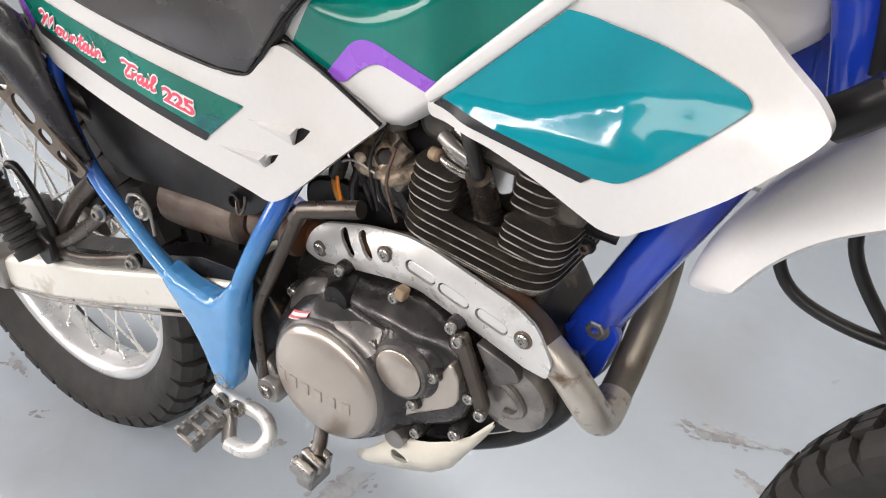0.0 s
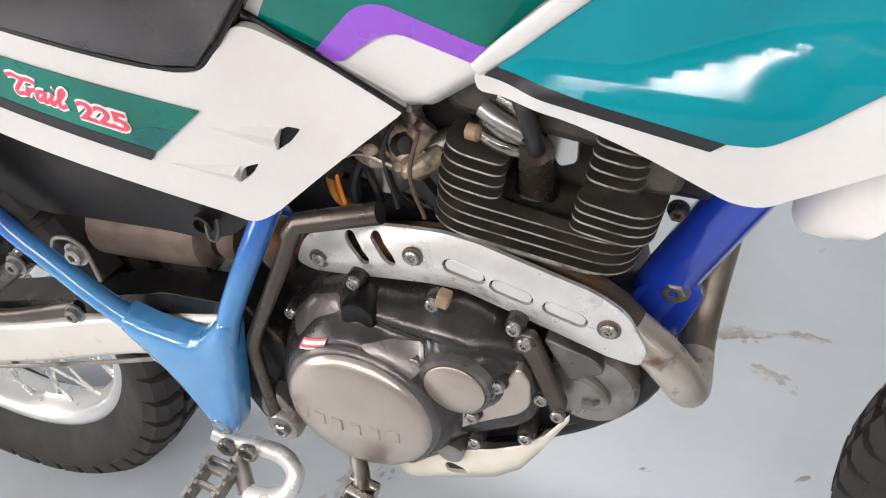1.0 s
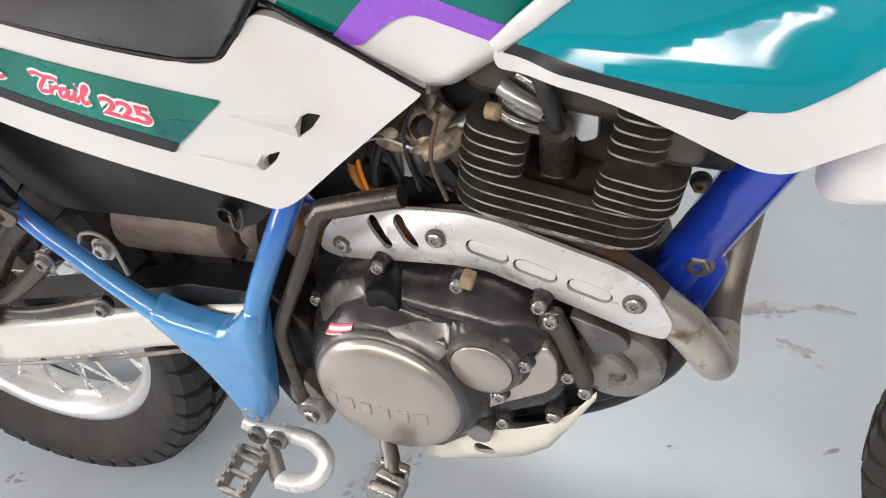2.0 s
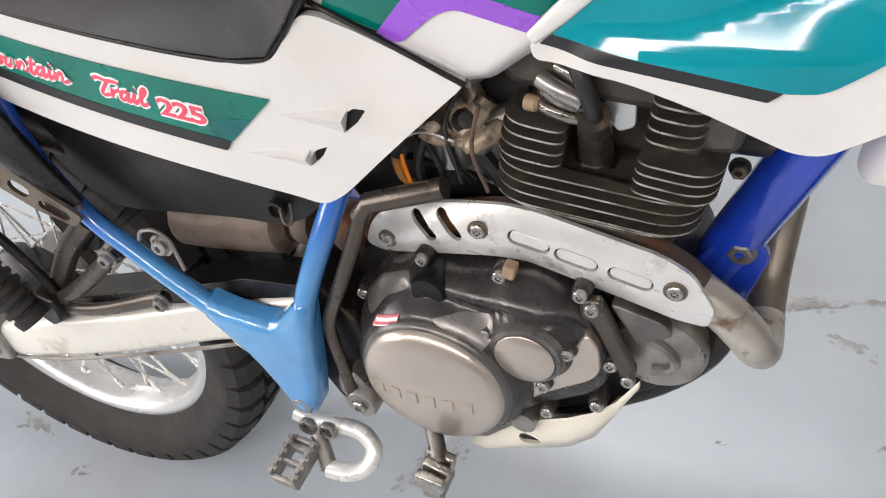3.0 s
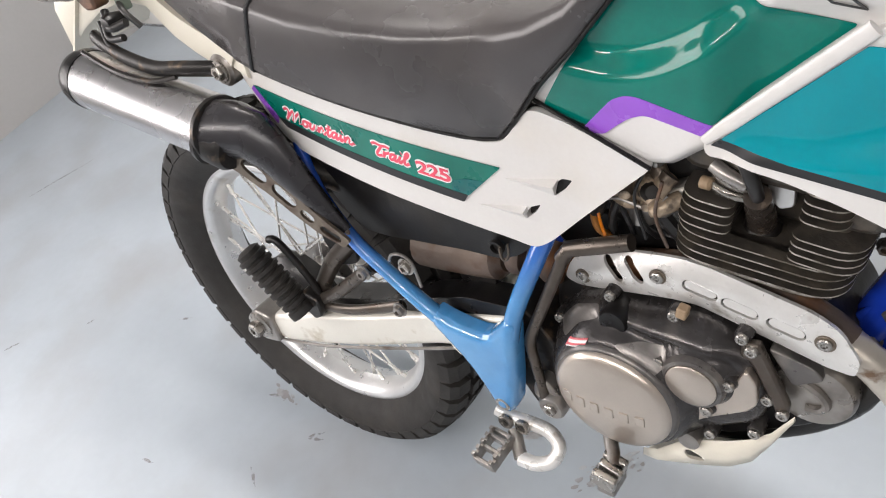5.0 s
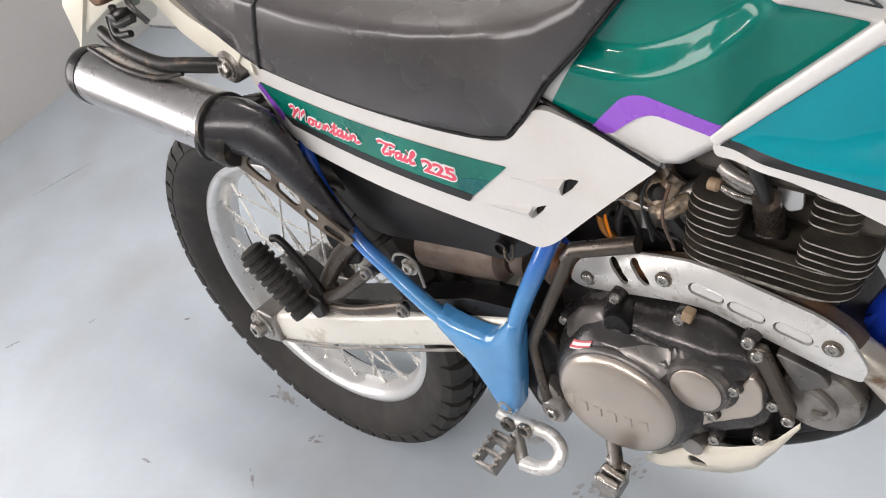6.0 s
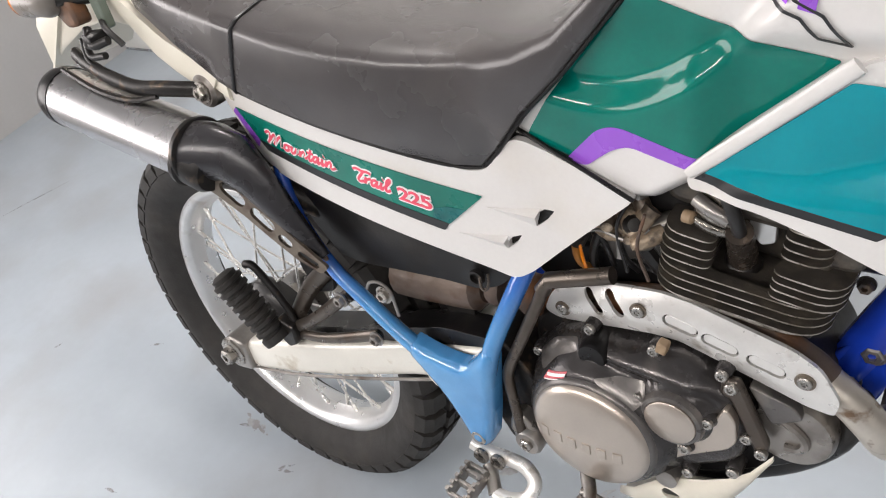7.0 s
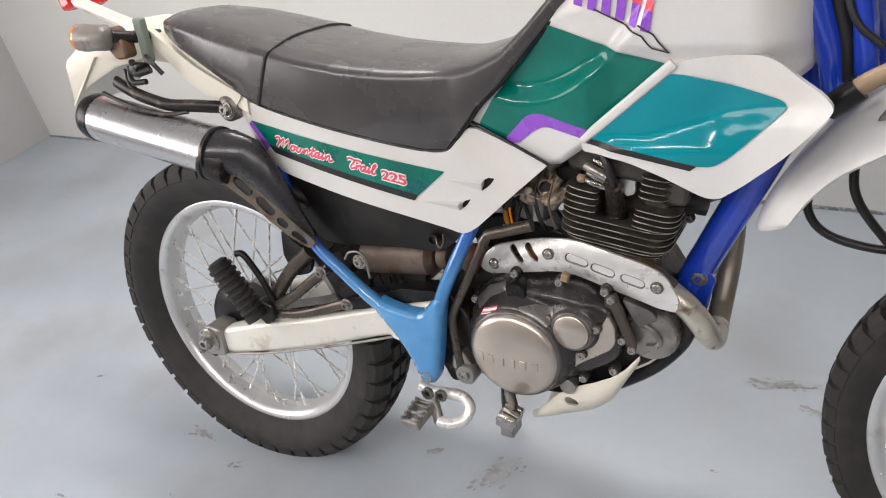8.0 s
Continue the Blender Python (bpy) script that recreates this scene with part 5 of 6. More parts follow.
MOUNTAIN = (((-0.25, 1.45), (0.05, 1.8), (0.3, 1.6), (0.28, 0.7), (0.1, 0.0)), ((0.1, 0.0), (0.5, 1.1), (0.85, 1.75), (0.9, 1.0), (0.8, 0.1)), ((0.8, 0.1), (1.1, 1.0), (1.5, 1.75), (1.55, 1.0), (1.5, 0.3), (1.65, 0.0), (1.9, 0.3)),
            ((2.3, 0.95), (2.0, 0.8), (1.95, 0.2), (2.2, 0.0), (2.45, 0.4), (2.3, 0.9), (2.75, 0.8)), ((2.8, 1.0), (2.7, 0.3), (2.85, 0.0), (3.1, 0.3), (3.25, 1.0), (3.2, 0.2), (3.35, 0.0), (3.55, 0.4)),
            ((3.65, 0.95), (3.62, 0.0), (3.75, 0.6), (4.0, 0.98), (4.1, 0.6), (4.1, 0.1), (4.25, 0.0), (4.5, 0.5)), ((4.7, 1.7), (4.58, 0.5), (4.6, 0.05), (4.75, 0.0), (4.95, 0.4)), ((4.35, 1.1), (4.95, 1.15)),
            ((5.45, 0.95), (5.15, 0.9), (5.0, 0.4), (5.1, 0.0), (5.35, 0.3), (5.5, 1.0), (5.45, 0.2), (5.55, 0.0), (5.75, 0.4)), ((5.9, 1.0), (5.84, 0.2), (5.95, 0.0), (6.15, 0.4)), ((5.97, 1.42), (6.03, 1.5)),
            ((6.3, 0.95), (6.28, 0.0), (6.4, 0.6), (6.65, 0.98), (6.75, 0.6), (6.75, 0.1), (6.9, 0.0), (7.2, 0.35)))
TRAIL = (((-0.1, 1.5), (0.2, 1.75), (0.7, 1.6), (1.2, 1.7), (1.55, 1.55)), ((0.85, 1.6), (0.65, 0.9), (0.5, 0.3), (0.65, 0.0), (1.0, 0.25)), ((1.15, 0.95), (1.12, 0.0), (1.25, 0.6), (1.6, 0.95)),
         ((2.1, 0.95), (1.8, 0.85), (1.68, 0.4), (1.8, 0.0), (2.05, 0.3), (2.17, 1.0), (2.12, 0.15), (2.25, 0.0), (2.45, 0.4)), ((2.55, 1.0), (2.5, 0.15), (2.65, 0.0), (2.8, 0.4)), ((2.6, 1.42), (2.66, 1.5)), ((2.85, 0.4), (3.2, 1.4), (3.15, 1.8), (2.98, 1.4), (2.98, 0.3), (3.12, 0.0), (3.4, 0.3)))
for strokes, x, z, su, sv, slope in ((MOUNTAIN, 0.2065, 0.7068, 0.01565, 0.0088, -7.8), (TRAIL, 0.3435, 0.6862, 0.0148, 0.0088, -10.0)):
    brush(strokes, x, z, su, sv, slope, 0.0034, 0.0018, M_PRINT, "lettering_outline", "white outline of the lettering")
    brush(strokes, x, z, su, sv, slope, 0.0017, 0.0023, M_RED, "lettering", "red brush-script lettering")
tagged(lettering("225", 0.4032, 0.6722, 0.0205, 0.0425, 0.0, -10.5, M_PRINT, cover, 0.0024, 0.0022, "lettering_outline"), "white outline of the numerals")
tagged(lettering("225", 0.4042, 0.6722, 0.0205, 0.0405, 0.0, -10.5, M_RED, cover, 0.0004, 0.0030, "lettering"), "red numerals")

# ---- tank and shrouds ----
def tank_y(x, z):
    u = (x - 0.635) / 0.1
    zc = 0.8005 + 0.0405 * u * u + 0.0105 * u + (0.012 * u ** 3 if u < 0 else 0)
    tuck = 0.016 * ramp01((x - 0.705) / 0.045) * (1 - ramp01((z - 0.842) / 0.03))
    return -(0.068 + 0.15 * (z - 0.73) + 0.08 * (min(x, 0.74) - 0.53)) + tuck + 0.017 * ramp01((z - min(zc, 0.95) + 0.014) / 0.028)


bm = bmesh.new()
rings = []
TANK = ((0.533, 0.742, 0.772), (0.545, 0.736, 0.795), (0.565, 0.734, 0.822), (0.60, 0.722, 0.865), (0.63, 0.710, 0.895), (0.652, 0.701, 0.918), (0.67, 0.705, 0.930), (0.70, 0.728, 0.950), (0.74, 0.757, 0.968), (0.80, 0.79, 0.985), (0.86, 0.80, 0.988), (0.92, 0.805, 0.975), (0.955, 0.83, 0.955), (0.972, 0.86, 0.93))
for i in range(81):
    x = 0.533 + (0.966 - 0.533) * i / 80
    zb, zt = (lerp(x, [q[0] for q in TANK], [q[k] for q in TANK]) for k in (1, 2))
    sh = zt - min(lerp(x, [0.62, 0.72], [0.02, 0.055]), (zt - zb) * 0.5)
    side = []
    for k in range(41):
        z = zb + (sh - zb) * k / 40
        lip = 0.012 * max(0, 1 - (z - zb) / 0.010)
        side.append(((tank_y(x, z) + lip) * math.sqrt(max(0.02, 1 - (max(0, x - 0.895) / 0.072) ** 2)), z))
    ys, zs = side[-1]
    for k in range(1, 7):
        a = math.pi / 2 * k / 6
        side.append((ys * math.cos(a) ** 0.9 if k < 6 else 0.0, zs + (zt - zs) * math.sin(a)))
    ring = [Vector((x, y, z)) for y, z in side] + [Vector((x, -y, z)) for y, z in side[-2::-1]]
    rings.append(ring)
loft(bm, rings)
tank = part("fuel_tank", bm, M_WHITE, bike, "white fuel tank with green and purple decals", smooth=60)
decal("green_decal", [(0.5535, 0.7510, 0.012), (0.594, 0.7365, 0.002), (0.614, 0.757), (0.629, 0.771, 0.012), (0.646, 0.777, 0.014), (0.712, 0.759), (0.806, 0.843), (0.749, 0.858), (0.682, 0.881), (0.660, 0.888), (0.634, 0.862), (0.602, 0.818)], tank_y, M_TANKGREEN, tank, 0.0012, 0.003, "dark green glossy tank decal")
decal("purple_decal", [(0.593, 0.7355), (0.603, 0.7325), (0.614, 0.7330, 0.006), (0.626, 0.743, 0.008), (0.642, 0.755, 0.010), (0.657, 0.7605, 0.010), (0.703, 0.7485), (0.713, 0.7595), (0.652, 0.777, 0.012), (0.640, 0.7765, 0.012), (0.628, 0.771, 0.012), (0.613, 0.756)], tank_y, M_PURPLE, tank, 0.0016, 0.001, "purple wave decal")
# the model badge stands as slanted bars of its colours
for k in range(6):
    x0 = 0.700 + 0.0165 * k
    z0 = 0.925 - 0.0055 * k
    decal("badge_bar", [(x0, z0 - 0.014), (x0 + 0.010, z0 - 0.017), (x0 + 0.014, z0 + 0.006), (x0 + 0.004, z0 + 0.009)], tank_y, M_PURPLE, tank, 0.0016, 0.001, "purple foot of a badge bar")
    decal("badge_bar", [(x0 + 0.004, z0 + 0.009), (x0 + 0.014, z0 + 0.006), (x0 + 0.0165, z0 + 0.024), (x0 + 0.0065, z0 + 0.027)], tank_y, M_RED, tank, 0.0016, 0.001, "red head of a badge bar")
for a, b in (((0.725, 0.905), (0.784, 0.877)), ((0.784, 0.877), (0.794, 0.863)), ((0.794, 0.863), (0.812, 0.857)), ((0.812, 0.857), (0.797, 0.879)), ((0.797, 0.879), (0.780, 0.889))):
    decal("badge_line", capsule(a, b, 0.0009, 3), tank_y, M_DARKPRINT, tank, 0.0017, 0.0004)


def shroud_y(x, z):
    """The shroud's outer face: a hollow under its crease, deeper towards the front, and a nose that curls in."""
    foot = 0.7405 + 0.06 * (x - 0.779)
    crease = max(foot + 0.0165, 0.7523 + 0.363 * (x - 0.778))
    deep = ramp01((x - 0.715) / 0.035) * (1 - 0.85 * ramp01((x - 0.846) / 0.055))
    rise = 0.578 * (min(z, crease) - foot) if z > foot else 0.0
    step_in = min(rise, 0.009) + max(0.0, rise - 0.009) * (1 - ramp01((z - crease) / 0.06))
    return -0.095 - 0.10 * (z - 0.74) - 4.5 * max(0.0, x - 0.87) ** 2 + step_in * deep + 0.009 * (1 - deep) * (1 - ramp01((x - 0.80) / 0.01)) + 0.009 * ramp01((z - 0.752 - 0.24 * (x - 0.76) + 0.013) / 0.026) * (1 - deep) * ramp01((x - 0.80) / 0.01)


bm = bmesh.new()
sheet(bm, rounded([(0.704, 0.742, 0.006), (0.812, 0.840, 0.01), (0.830, 0.850, 0.012), (0.880, 0.856, 0.03), (0.921, 0.857, 0.02), (0.953, 0.835, 0.03), (0.976, 0.824, 0.01), (0.987, 0.8145, 0.008), (0.981, 0.803, 0.012), (0.942, 0.749, 0.03), (0.900, 0.706, 0.02), (0.874, 0.685, 0.010), (0.857, 0.685, 0.012), (0.837, 0.694, 0.02), (0.807, 0.708, 0.02), (0.757, 0.7265, 0.02), (0.706, 0.731, 0.006)], 0.01, 4), shroud_y, 0.012, step=0.005)
shroud = part("tank_shroud", bm, M_WHITE, bike, "white flared tank shroud with teal decal", bevel=0.005, seg=3)
decal("teal_decal", [(0.719, 0.7495), (0.815, 0.8335), (0.831, 0.8325, 0.006), (0.935, 0.8105, 0.008), (0.9405, 0.8045, 0.006), (0.934, 0.796, 0.008), (0.886, 0.742, 0.02), (0.867, 0.7265, 0.012), (0.8485, 0.7255)], shroud_y, M_TEAL, shroud, 0.0018, 0.002, "glossy teal shroud decal")
decal("black_stripe", [(0.711, 0.7430), (0.7195, 0.7500), (0.8485, 0.7265), (0.840, 0.7190)], shroud_y, M_DARKPRINT, shroud, 0.0016, 0.001, "black stripe under the teal decal")
bm = bmesh.new()
RIB = [(0.706 + 0.112 * k / 8, 0.746 + 0.100 * k / 8) for k in range(9)]
tube(bm, [(x, shroud_y(x, z + 0.004) - 0.0012, z) for x, z in RIB], lambda t: 0.0062 - 0.002 * max(0, 1 - t * 6), 16, 3, 0.45)
part("edge_rib", bm, M_WHITE, shroud, "raised white rim of the shroud", smooth=60)
bm = bmesh.new()
sheet(bm, rounded([(0.75, 0.75), (0.82, 0.84), (0.95, 0.83), (0.96, 0.80), (0.87, 0.71)], 0.02), lambda x, z: 0.086 + 4.5 * max(0, x - 0.87) ** 2, 0.012)
part("far_shroud", bm, M_WHITE, shroud, bevel=0.004)

# ---- seat ----
SEAT = ((-0.03, 0.885, 0.893, 0.898, 0.035), (-0.012, 0.868, 0.892, 0.903, 0.066), (0.03, 0.852, 0.888, 0.905, 0.086), (0.11, 0.818, 0.875, 0.896, 0.104), (0.15, 0.797, 0.868, 0.888, 0.108), (0.185, 0.778, 0.861, 0.880, 0.110),
        (0.22, 0.767, 0.854, 0.872, 0.111), (0.29, 0.751, 0.839, 0.858, 0.112), (0.36, 0.737, 0.829, 0.848, 0.110), (0.43, 0.724, 0.823, 0.842, 0.104), (0.48, 0.716, 0.822, 0.840, 0.096), (0.508, 0.716, 0.823, 0.840, 0.090), (0.53, 0.738, 0.825, 0.843, 0.0925),
        (0.56, 0.775, 0.832, 0.850, 0.0945), (0.60, 0.814, 0.850, 0.865, 0.095), (0.635, 0.852, 0.882, 0.894, 0.094), (0.665, 0.886, 0.914, 0.925, 0.091), (0.685, 0.910, 0.936, 0.945, 0.087), (0.700, 0.930, 0.948, 0.955, 0.078))
def seat_half(zb, ze, zt, w):
    return [(w * 0.90, zb), (w * 0.985, zb + 0.006), (w * 1.0, zb + (ze - zb) * 0.45), (w * 0.998, ze - 0.007), (w * 0.988, ze - 0.0015), (w * 0.962, ze + 0.0018), (w * 0.90, ze + (zt - ze) * 0.38), (w * 0.6, ze + (zt - ze) * 0.82), (w * 0.3, zt)]


def seat_line(x0, lean, lift):
    """A line across the seat, leaning forward up its sides."""
    out = []
    for i in range(9):
        x = x0
        for k in range(4):
            q = [lerp(x, [r[0] for r in SEAT], [r[j] for r in SEAT]) for j in (1, 2, 3, 4)]
            y, z = seat_half(*q)[i]
            x = x0 + lean * (min(z, 0.862) - 0.784)
        n = Vector((0, -1, 0)) if i < 4 else Vector((0, -0.7, 0.7)) if i < 6 else Vector((0, 0, 1))
        out.append(Vector((x, -y, z)) + n * lift)
    return out + [Vector((p.x, -p.y, p.z)) for p in out[::-1]]


bm = bmesh.new()
rings = []
for x, zb, ze, zt, w in SEAT:
    half = seat_half(zb, ze, zt, w)
    rings.append([Vector((x, -y, z)) for y, z in half] + [Vector((x, y, z)) for y, z in half[::-1]])
loft(bm, rings)
seat = part("seat", bm, M_SEAT, bike, "black vinyl dual seat with a strap seam", smooth=55)
# the seam with its flush strap, and the piping along the foot
bm = bmesh.new()
tube(bm, seat_line(0.206, 0.44, 0.0006), 0.0021, 8, 3)
part("seam", bm, M_DARKPRINT, seat, "black welt across the seat")
bm = bmesh.new()
a, b = (spline(seat_line(x0, 0.44, 0.0012), 3) for x0 in (0.175, 0.203))
a2, b2 = (spline(seat_line(x0, 0.44, -0.002), 3) for x0 in (0.174, 0.204))
loft(bm, [[p, q, r, t] for p, q, r, t in zip(a, b, b2, a2)])
part("strap", bm, M_SEAT, seat, "black vinyl strap", smooth=50)
bm = bmesh.new()
tube(bm, [(x, -w * 0.93, zb + 0.001) for x, zb, ze, zt, w in SEAT[4:12]], 0.0022, 8, 3)
part("piping", bm, M_BLACK, seat)
bm = bmesh.new()
tube(bm, [(x, -w * 0.93, zb + 0.001) for x, zb, ze, zt, w in SEAT[11:]], 0.0022, 8, 3)
part("piping", bm, M_BLACK, seat)

# ---- rear fender, lamp and indicator ----
bm = bmesh.new()
rings = []
for x, z, w, d in ((0.16, 0.800, 0.090, 0.045), (0.08, 0.835, 0.086, 0.040), (0.0, 0.872, 0.078, 0.04), (-0.08, 0.888, 0.070, 0.05), (-0.16, 0.880, 0.066, 0.06), (-0.24, 0.858, 0.064, 0.07), (-0.30, 0.825, 0.062, 0.07)):
    o = [(-w, z - d), (-w * 0.97, z - 0.012), (-w * 0.88, z), (0, z + 0.008), (w * 0.88, z), (w * 0.97, z - 0.012), (w, z - d)]
    i_ = [(y * 0.95, zz - 0.004) for y, zz in o[::-1]]
    rings.append([Vector((x, y, zz)) for y, zz in o + i_])
loft(bm, rings)
fender = part("rear_fender", bm, M_IVORY, bike, "aged white plastic rear fender", smooth=50)
bm = bmesh.new()
sheet(bm, rounded([(0.155, 0.785), (0.06, 0.83), (-0.04, 0.888), (-0.052, 0.878), (0.04, 0.80), (0.13, 0.758)], 0.006), lambda x, z: -0.092 + 0.10 * max(0, 0.08 - x), 0.012)
part("fender_rail", bm, M_IVORY, fender, "cream side rail of the fender", bevel=0.004)
bm = bmesh.new()
loft(bm, [[Vector((x, y, z)) for x, y, z in ((-0.20, -w, 0.835), (-0.20, w, 0.835), (-0.285, w, 0.745), (-0.29, -w, 0.745))] for w in (0.07,)] + [[Vector((x - 0.008, y, z - 0.002)) for x, y, z in ((-0.20, -0.07, 0.835), (-0.20, 0.07, 0.835), (-0.285, 0.07, 0.745), (-0.29, -0.07, 0.745))]])
part("fender_flap", bm, M_IVORY, fender, "white flap under the fender")
bm = bmesh.new()
box(bm, (-0.278, 0, 0.935), (0.035, 0.09, 0.045), pose(0, 0, 0, 0, -20, 0))
tail = part("tail_lamp", bm, M_REDLENS, bike, "red tail lamp lens", bevel=0.008)
bm = bmesh.new()
tube(bm, [(-0.27, -0.03, 0.930), (-0.20, -0.034, 0.908), (-0.10, -0.036, 0.878), (-0.06, -0.04, 0.872)], 0.011, 12, 4)
part("grab_rail", bm, M_SWING, tail, "pale metal grab rail")
bm = bmesh.new()
IM = pose(-0.128, -0.128, 0.880, 0, 0, -90)
lathe(bm, [(0.0225, -0.006), (0.0225, 0.004), (0.021, 0.020), (0.021, 0.046), (0.016, 0.056), (0.010, 0.060)], m=IM, seg=24)
ind = part("indicator", bm, M_SMOKE, bike, "orange rear indicator on a dark stalk")
bm = bmesh.new()
lathe(bm, [(0.0225, -0.006), (0.022, -0.013), (0.016, -0.020), (0, -0.022)], m=IM, seg=24)
part("lens", bm, M_ORANGE, ind, "orange lens")
bm = bmesh.new()
tube(bm, [(-0.066, -0.126, 0.882), (-0.050, -0.10, 0.876), (-0.03, -0.06, 0.872)], 0.010, 12, 4)
part("stalk", bm, M_DARKSTEEL, ind, "dark stalk")
bm = bmesh.new()
slab(bm, rounded([(-0.105, 0.890), (-0.066, 0.896), (-0.048, 0.872), (-0.046, 0.846), (-0.072, 0.842), (-0.090, 0.862)], 0.008), -0.124, -0.10)
part("bracket", bm, M_RUST, ind, "rusty dark bracket", bevel=0.004)
bm = bmesh.new()
slab(bm, rounded([(-0.044, 0.905), (-0.026, 0.905), (-0.024, 0.835), (-0.040, 0.832)], 0.004), -0.100, -0.086)
part("post", bm, M_POST, ind, "grey-green plastic post", bevel=0.003)
for k, (p0, p1, p2) in enumerate((((-0.055, -0.11, 0.838), (-0.036, -0.122, 0.822), (-0.012, -0.112, 0.826)), ((-0.062, -0.112, 0.830), (-0.050, -0.122, 0.808), (-0.022, -0.118, 0.808)), ((-0.03, -0.10, 0.845), (-0.012, -0.108, 0.838), (0.004, -0.104, 0.818)), ((-0.07, -0.115, 0.826), (-0.055, -0.125, 0.802), (-0.035, -0.12, 0.790)))):
    bm = bmesh.new()
    tube(bm, [p0, p1, p2], 0.0055 - 0.0008 * k, 10, 5)
    part("wiring", bm, M_HOSE, ind, "black tangle of wiring")
bm = bmesh.new()
lathe(bm, [(0.008, 0.02), (0.013, 0.0), (0.009, -0.010), (0, -0.012)], -0.040, -0.115, 0.826, 14)
part("cap", bm, M_BLACK, ind, "black cap")

# ---- fork, front fender and front wheel, turned a little to the right ----
STEER = -14.0
HEAD, AXIS = Vector((1.0, 0, 0.90)), Vector((-0.454, 0, 0.891))
steer = Matrix.Translation(HEAD) @ Matrix.Rotation(radians(STEER), 4, AXIS) @ Matrix.Translation(-HEAD)
front_wheel = wheel("front_wheel", 1.352, 0.342, 0.345, 0.285, 0.041, 0.024, 60, steer, drum=False, label="silver spoked front wheel with a narrow block-tread tyre")
bm = bmesh.new()
tube(bm, [(1.352, -0.085, 0.342), (1.20, -0.085, 0.64)], 0.024, 18, 0)
fork = part("fork", bm, M_ALU, bike, "silver front fork legs")
fork.matrix_basis = steer
for y in (-0.085, 0.085):
    if y > 0:
        bm = bmesh.new()
        tube(bm, [(1.352, y, 0.342), (1.20, y, 0.64)], 0.024, 18, 0)
        part("fork_leg", bm, M_ALU, fork)
    bm = bmesh.new()
    tube(bm, [(1.20, y, 0.64), (1.03, y, 0.97)], 0.018, 18, 0)
    part("fork_tube", bm, M_CHROME, fork)
    bm = bmesh.new()
    tube(bm, [(1.215, y, 0.61), (1.10, y, 0.835)], 0.028, 18, 0)
    part("fork_gaiter", bm, M_BLACK, fork, "black fork gaiter")
bm = bmesh.new()
loft(bm, [[Vector((x, y, z)) for y in (-0.11, 0.11)] + [Vector((x + 0.018, y, z + 0.035)) for y in (0.11, -0.11)] for x, z in ((1.045, 0.80), (1.115, 0.83))])
part("lower_clamp", bm, M_CASEMID, fork, "grey fork clamp", bevel=0.006)
bm = bmesh.new()
tube(bm, [(1.352, -0.10, 0.342), (1.352, 0.10, 0.342)], 0.010, 12, 0)
part("axle", bm, M_CHROME, fork)
FENDER = ((0.908, 0.612, 0.940, 0.620, 0.034), (0.911, 0.626, 0.947, 0.632, 0.041), (0.920, 0.655, 0.961, 0.660, 0.045), (0.945, 0.702, 0.979, 0.688, 0.048), (0.969, 0.739, 1.000, 0.712, 0.052), (0.998, 0.778, 1.028, 0.735, 0.056), (1.03, 0.808, 1.055, 0.757, 0.060), (1.09, 0.842, 1.105, 0.787, 0.064), (1.16, 0.862, 1.168, 0.806, 0.066), (1.27, 0.872, 1.27, 0.820, 0.066), (1.40, 0.860, 1.39, 0.815, 0.060), (1.52, 0.828, 1.51, 0.792, 0.052), (1.61, 0.785, 1.60, 0.765, 0.036))
bm = bmesh.new()
rings = []
cols = [spline([(q[a], 0, q[b]) for q in FENDER], 3) for a, b in ((0, 1), (2, 3))]
ws = [lerp(k, [3 * i for i in range(len(FENDER))], [q[4] for q in FENDER]) for k in range(len(cols[0]))]
for U, D, w in zip(cols[0], cols[1], ws):
    yc = 0.022 - 0.25 * (U.x - 0.92)
    n = (U - D).normalized()
    D = D + Vector((0, 0, 0.006))
    prof = [(D, -w * 1.35), (D.lerp(U, 0.5), -w * 1.12), (D.lerp(U, 0.86), -w * 0.86), (U, -w * 0.66), (U + n * 0.003, -w * 0.35), (U + n * 0.004, 0), (U + n * 0.003, w * 0.35), (U, w * 0.66), (D.lerp(U, 0.86), w * 0.86), (D.lerp(U, 0.5), w * 1.12), (D, w * 1.35)]
    inn = [(p - n * 0.0035, y * 0.94) for p, y in prof[::-1]]
    rings.append([Vector((p.x, yc + y, p.z)) for p, y in prof + inn])
loft(bm, rings)
ff = part("front_fender", bm, M_FENDER, bike, "white plastic high front fender", smooth=50)
for pts in ([(0.985, 0.10, 0.70), (0.962, 0.10, 0.645), (0.960, 0.10, 0.604), (0.99, 0.10, 0.572), (1.06, 0.10, 0.560), (1.15, 0.10, 0.575), (1.22, 0.10, 0.60)], [(1.01, 0.10, 0.74), (1.008, 0.10, 0.67), (1.018, 0.10, 0.625), (1.06, 0.10, 0.570), (1.13, 0.10, 0.50), (1.24, 0.10, 0.40)]):
    bm = bmesh.new()
    tube(bm, pts, 0.0062, 10, 6)
    part("cable", bm, M_HOSE, fork, "black cable looping behind the fork")
for ob in fork.children:
    if ob.name.startswith("cable"):
        ob.matrix_basis = steer.inverted()

# side stand on the far side, down to the floor
bm = bmesh.new()
tube(bm, [(0.50, 0.09, 0.33), (0.46, 0.15, 0.18), (0.435, 0.195, 0.045)], 0.011, 12, 4)
stand = part("side_stand", bm, M_BLACK, bike, "black side stand")
bm = bmesh.new()
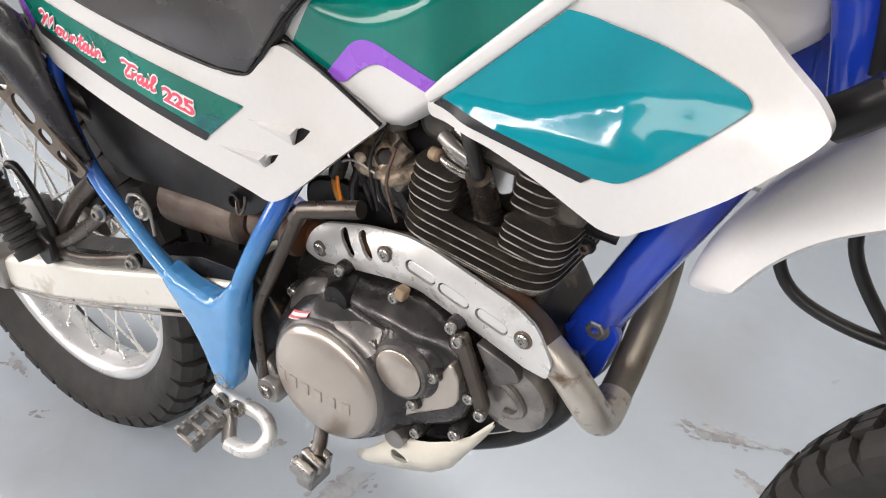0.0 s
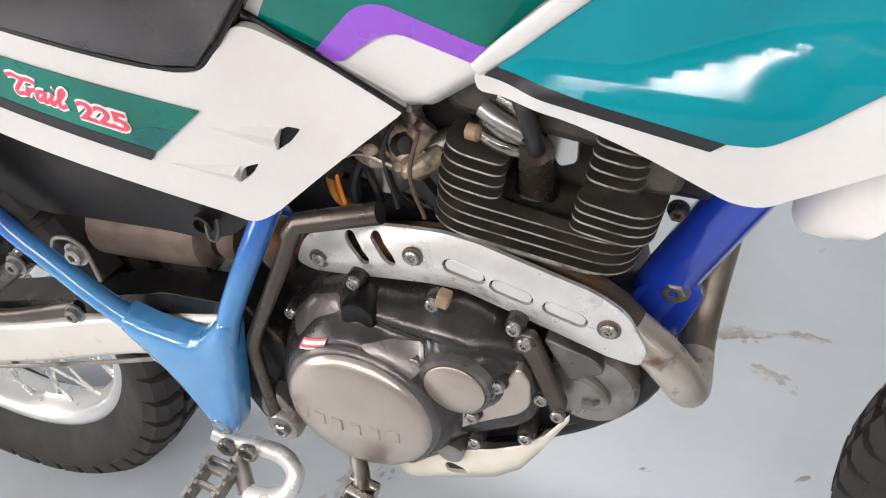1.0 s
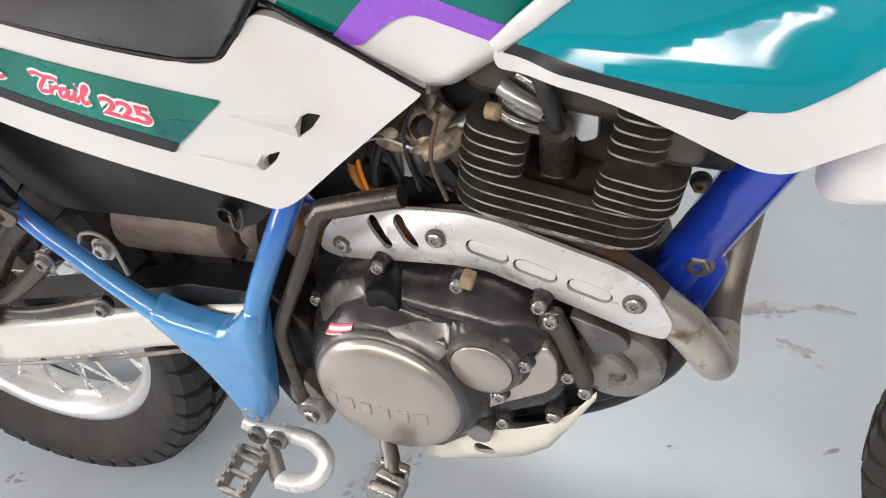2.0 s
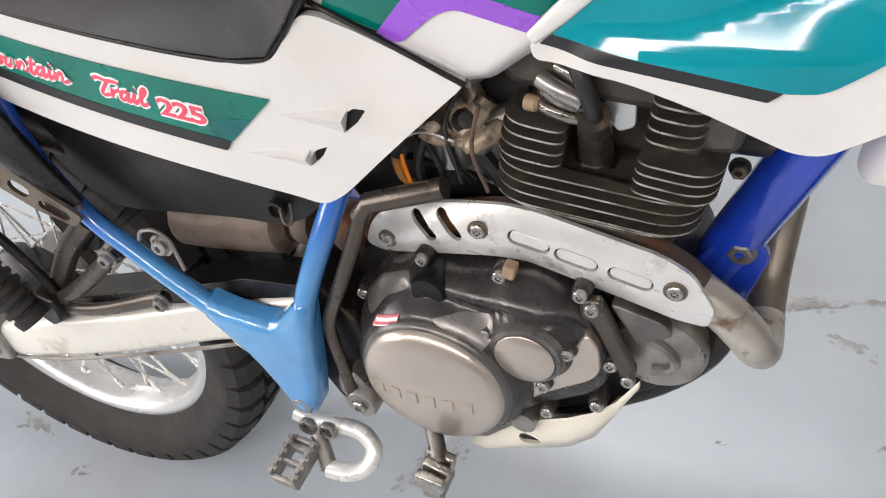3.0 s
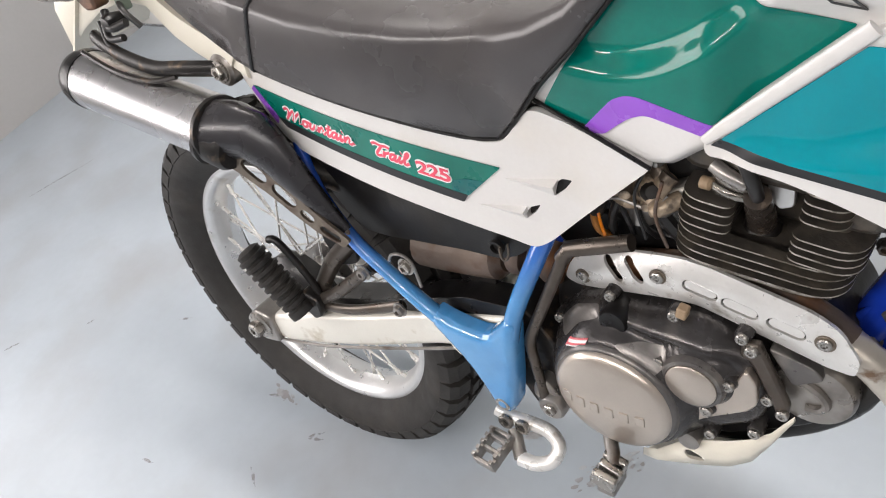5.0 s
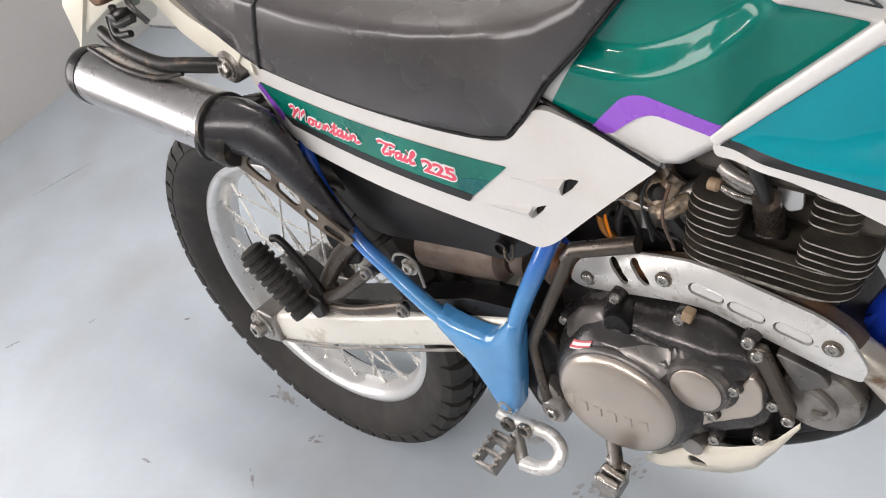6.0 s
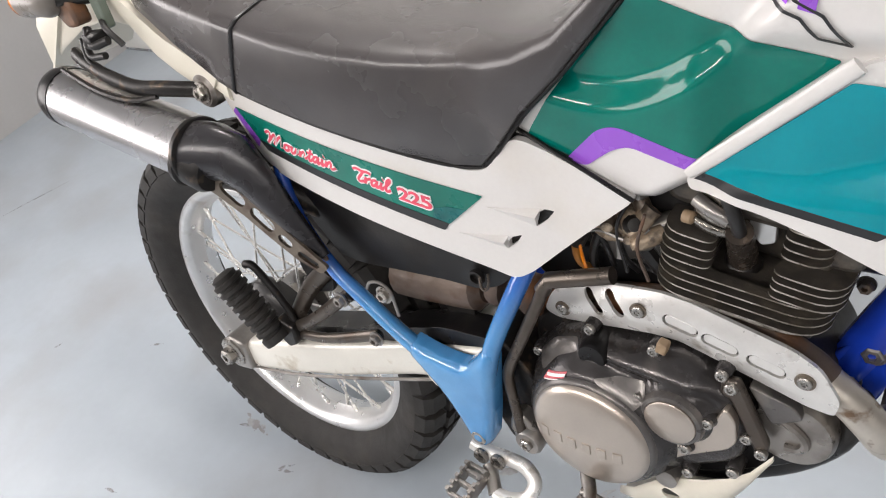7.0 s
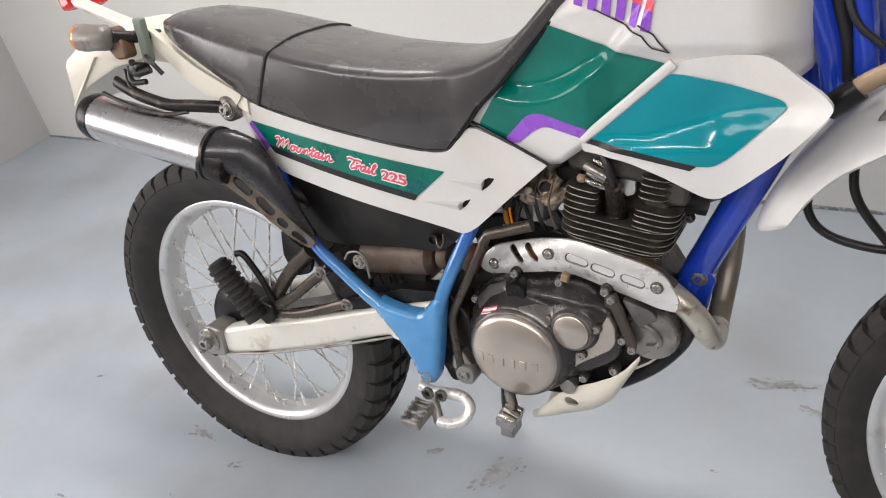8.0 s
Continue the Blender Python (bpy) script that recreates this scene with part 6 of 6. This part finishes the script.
box(bm, (0.435, 0.20, 0.039), (0.045, 0.03, 0.007), pose(0, 0, 0, 10))
part("stand_foot", bm, M_DARKSTEEL, stand)

# ---- marks on the floor ----
def smudge(x, y, length, width, turn, n, seed):
    """A worn smudge: many small overlapping flecks in one thin layer."""
    rnd = random.Random(seed)
    bm = bmesh.new()
    ca, sa = math.cos(radians(turn)), math.sin(radians(turn))
    for k in range(n):
        u, v = rnd.gauss(0, length / 2.4), rnd.gauss(0, width / 2.4)
        r = rnd.uniform(0.0012, 0.0045)
        st, a0 = rnd.uniform(1.2, 2.8), rnd.uniform(-0.4, 0.4)
        ring = []
        for i in range(9):
            a = 2 * math.pi * i / 9
            q = r * rnd.uniform(0.6, 1.2)
            ring.append(bm.verts.new((x + (u + q * st * math.cos(a + a0)) * ca - (v + q * math.sin(a)) * sa, y + (u + q * st * math.cos(a + a0)) * sa + (v + q * math.sin(a)) * ca, 0.0004 + 0.00001 * k)))
        bm.faces.new(ring)
    return tagged(part("floor_stain", bm, M_STAIN, smooth=0), "grey worn smudge on the painted floor", "floor mark", "marks on the floor", "structure")


smudge(0.935, 0.462, 0.075, 0.016, 12, 110, 1)
smudge(0.47, 0.068, 0.050, 0.026, 55, 150, 2)
smudge(0.325, 0.072, 0.020, 0.008, 30, 25, 5)
smudge(-0.21, -0.05, 0.035, 0.010, -15, 35, 6)
smudge(1.045, 0.483, 0.040, 0.008, 0, 30, 7)
smudge(1.0, 0.40, 0.05, 0.012, -20, 30, 3)
random.seed(4)
for x, y, l, a in ((-0.629, 0.01, 0.022, 20), (-0.139, -0.221, 0.03, -40), (-0.917, -0.102, 0.016, 60), (-0.074, -0.096, 0.02, 30), (0.849, 0.201, 0.012, 0), (-1.66, 0.29, 0.14, 62), (-0.069, -0.104, 0.02, 10), (0.30, -0.12, 0.02, 75), (1.05, 0.25, 0.02, 30), (-0.40, -0.30, 0.02, 0), (-1.1, -0.25, 0.03, 50), (0.6, 0.42, 0.02, 15), (-0.22, -0.06, 0.03, 10)):
    ca, sa = math.cos(radians(a)), math.sin(radians(a))
    q = [(-l, -0.004), (-l * 0.3, 0.0045), (l * 0.6, 0.002), (l, 0.004), (l * 0.3, -0.003)]
    blot("floor_scuff", [(x + u * ca - v * sa, y + u * sa + v * ca) for u, v in q], M_MARK, "small dark scuff on the painted floor")
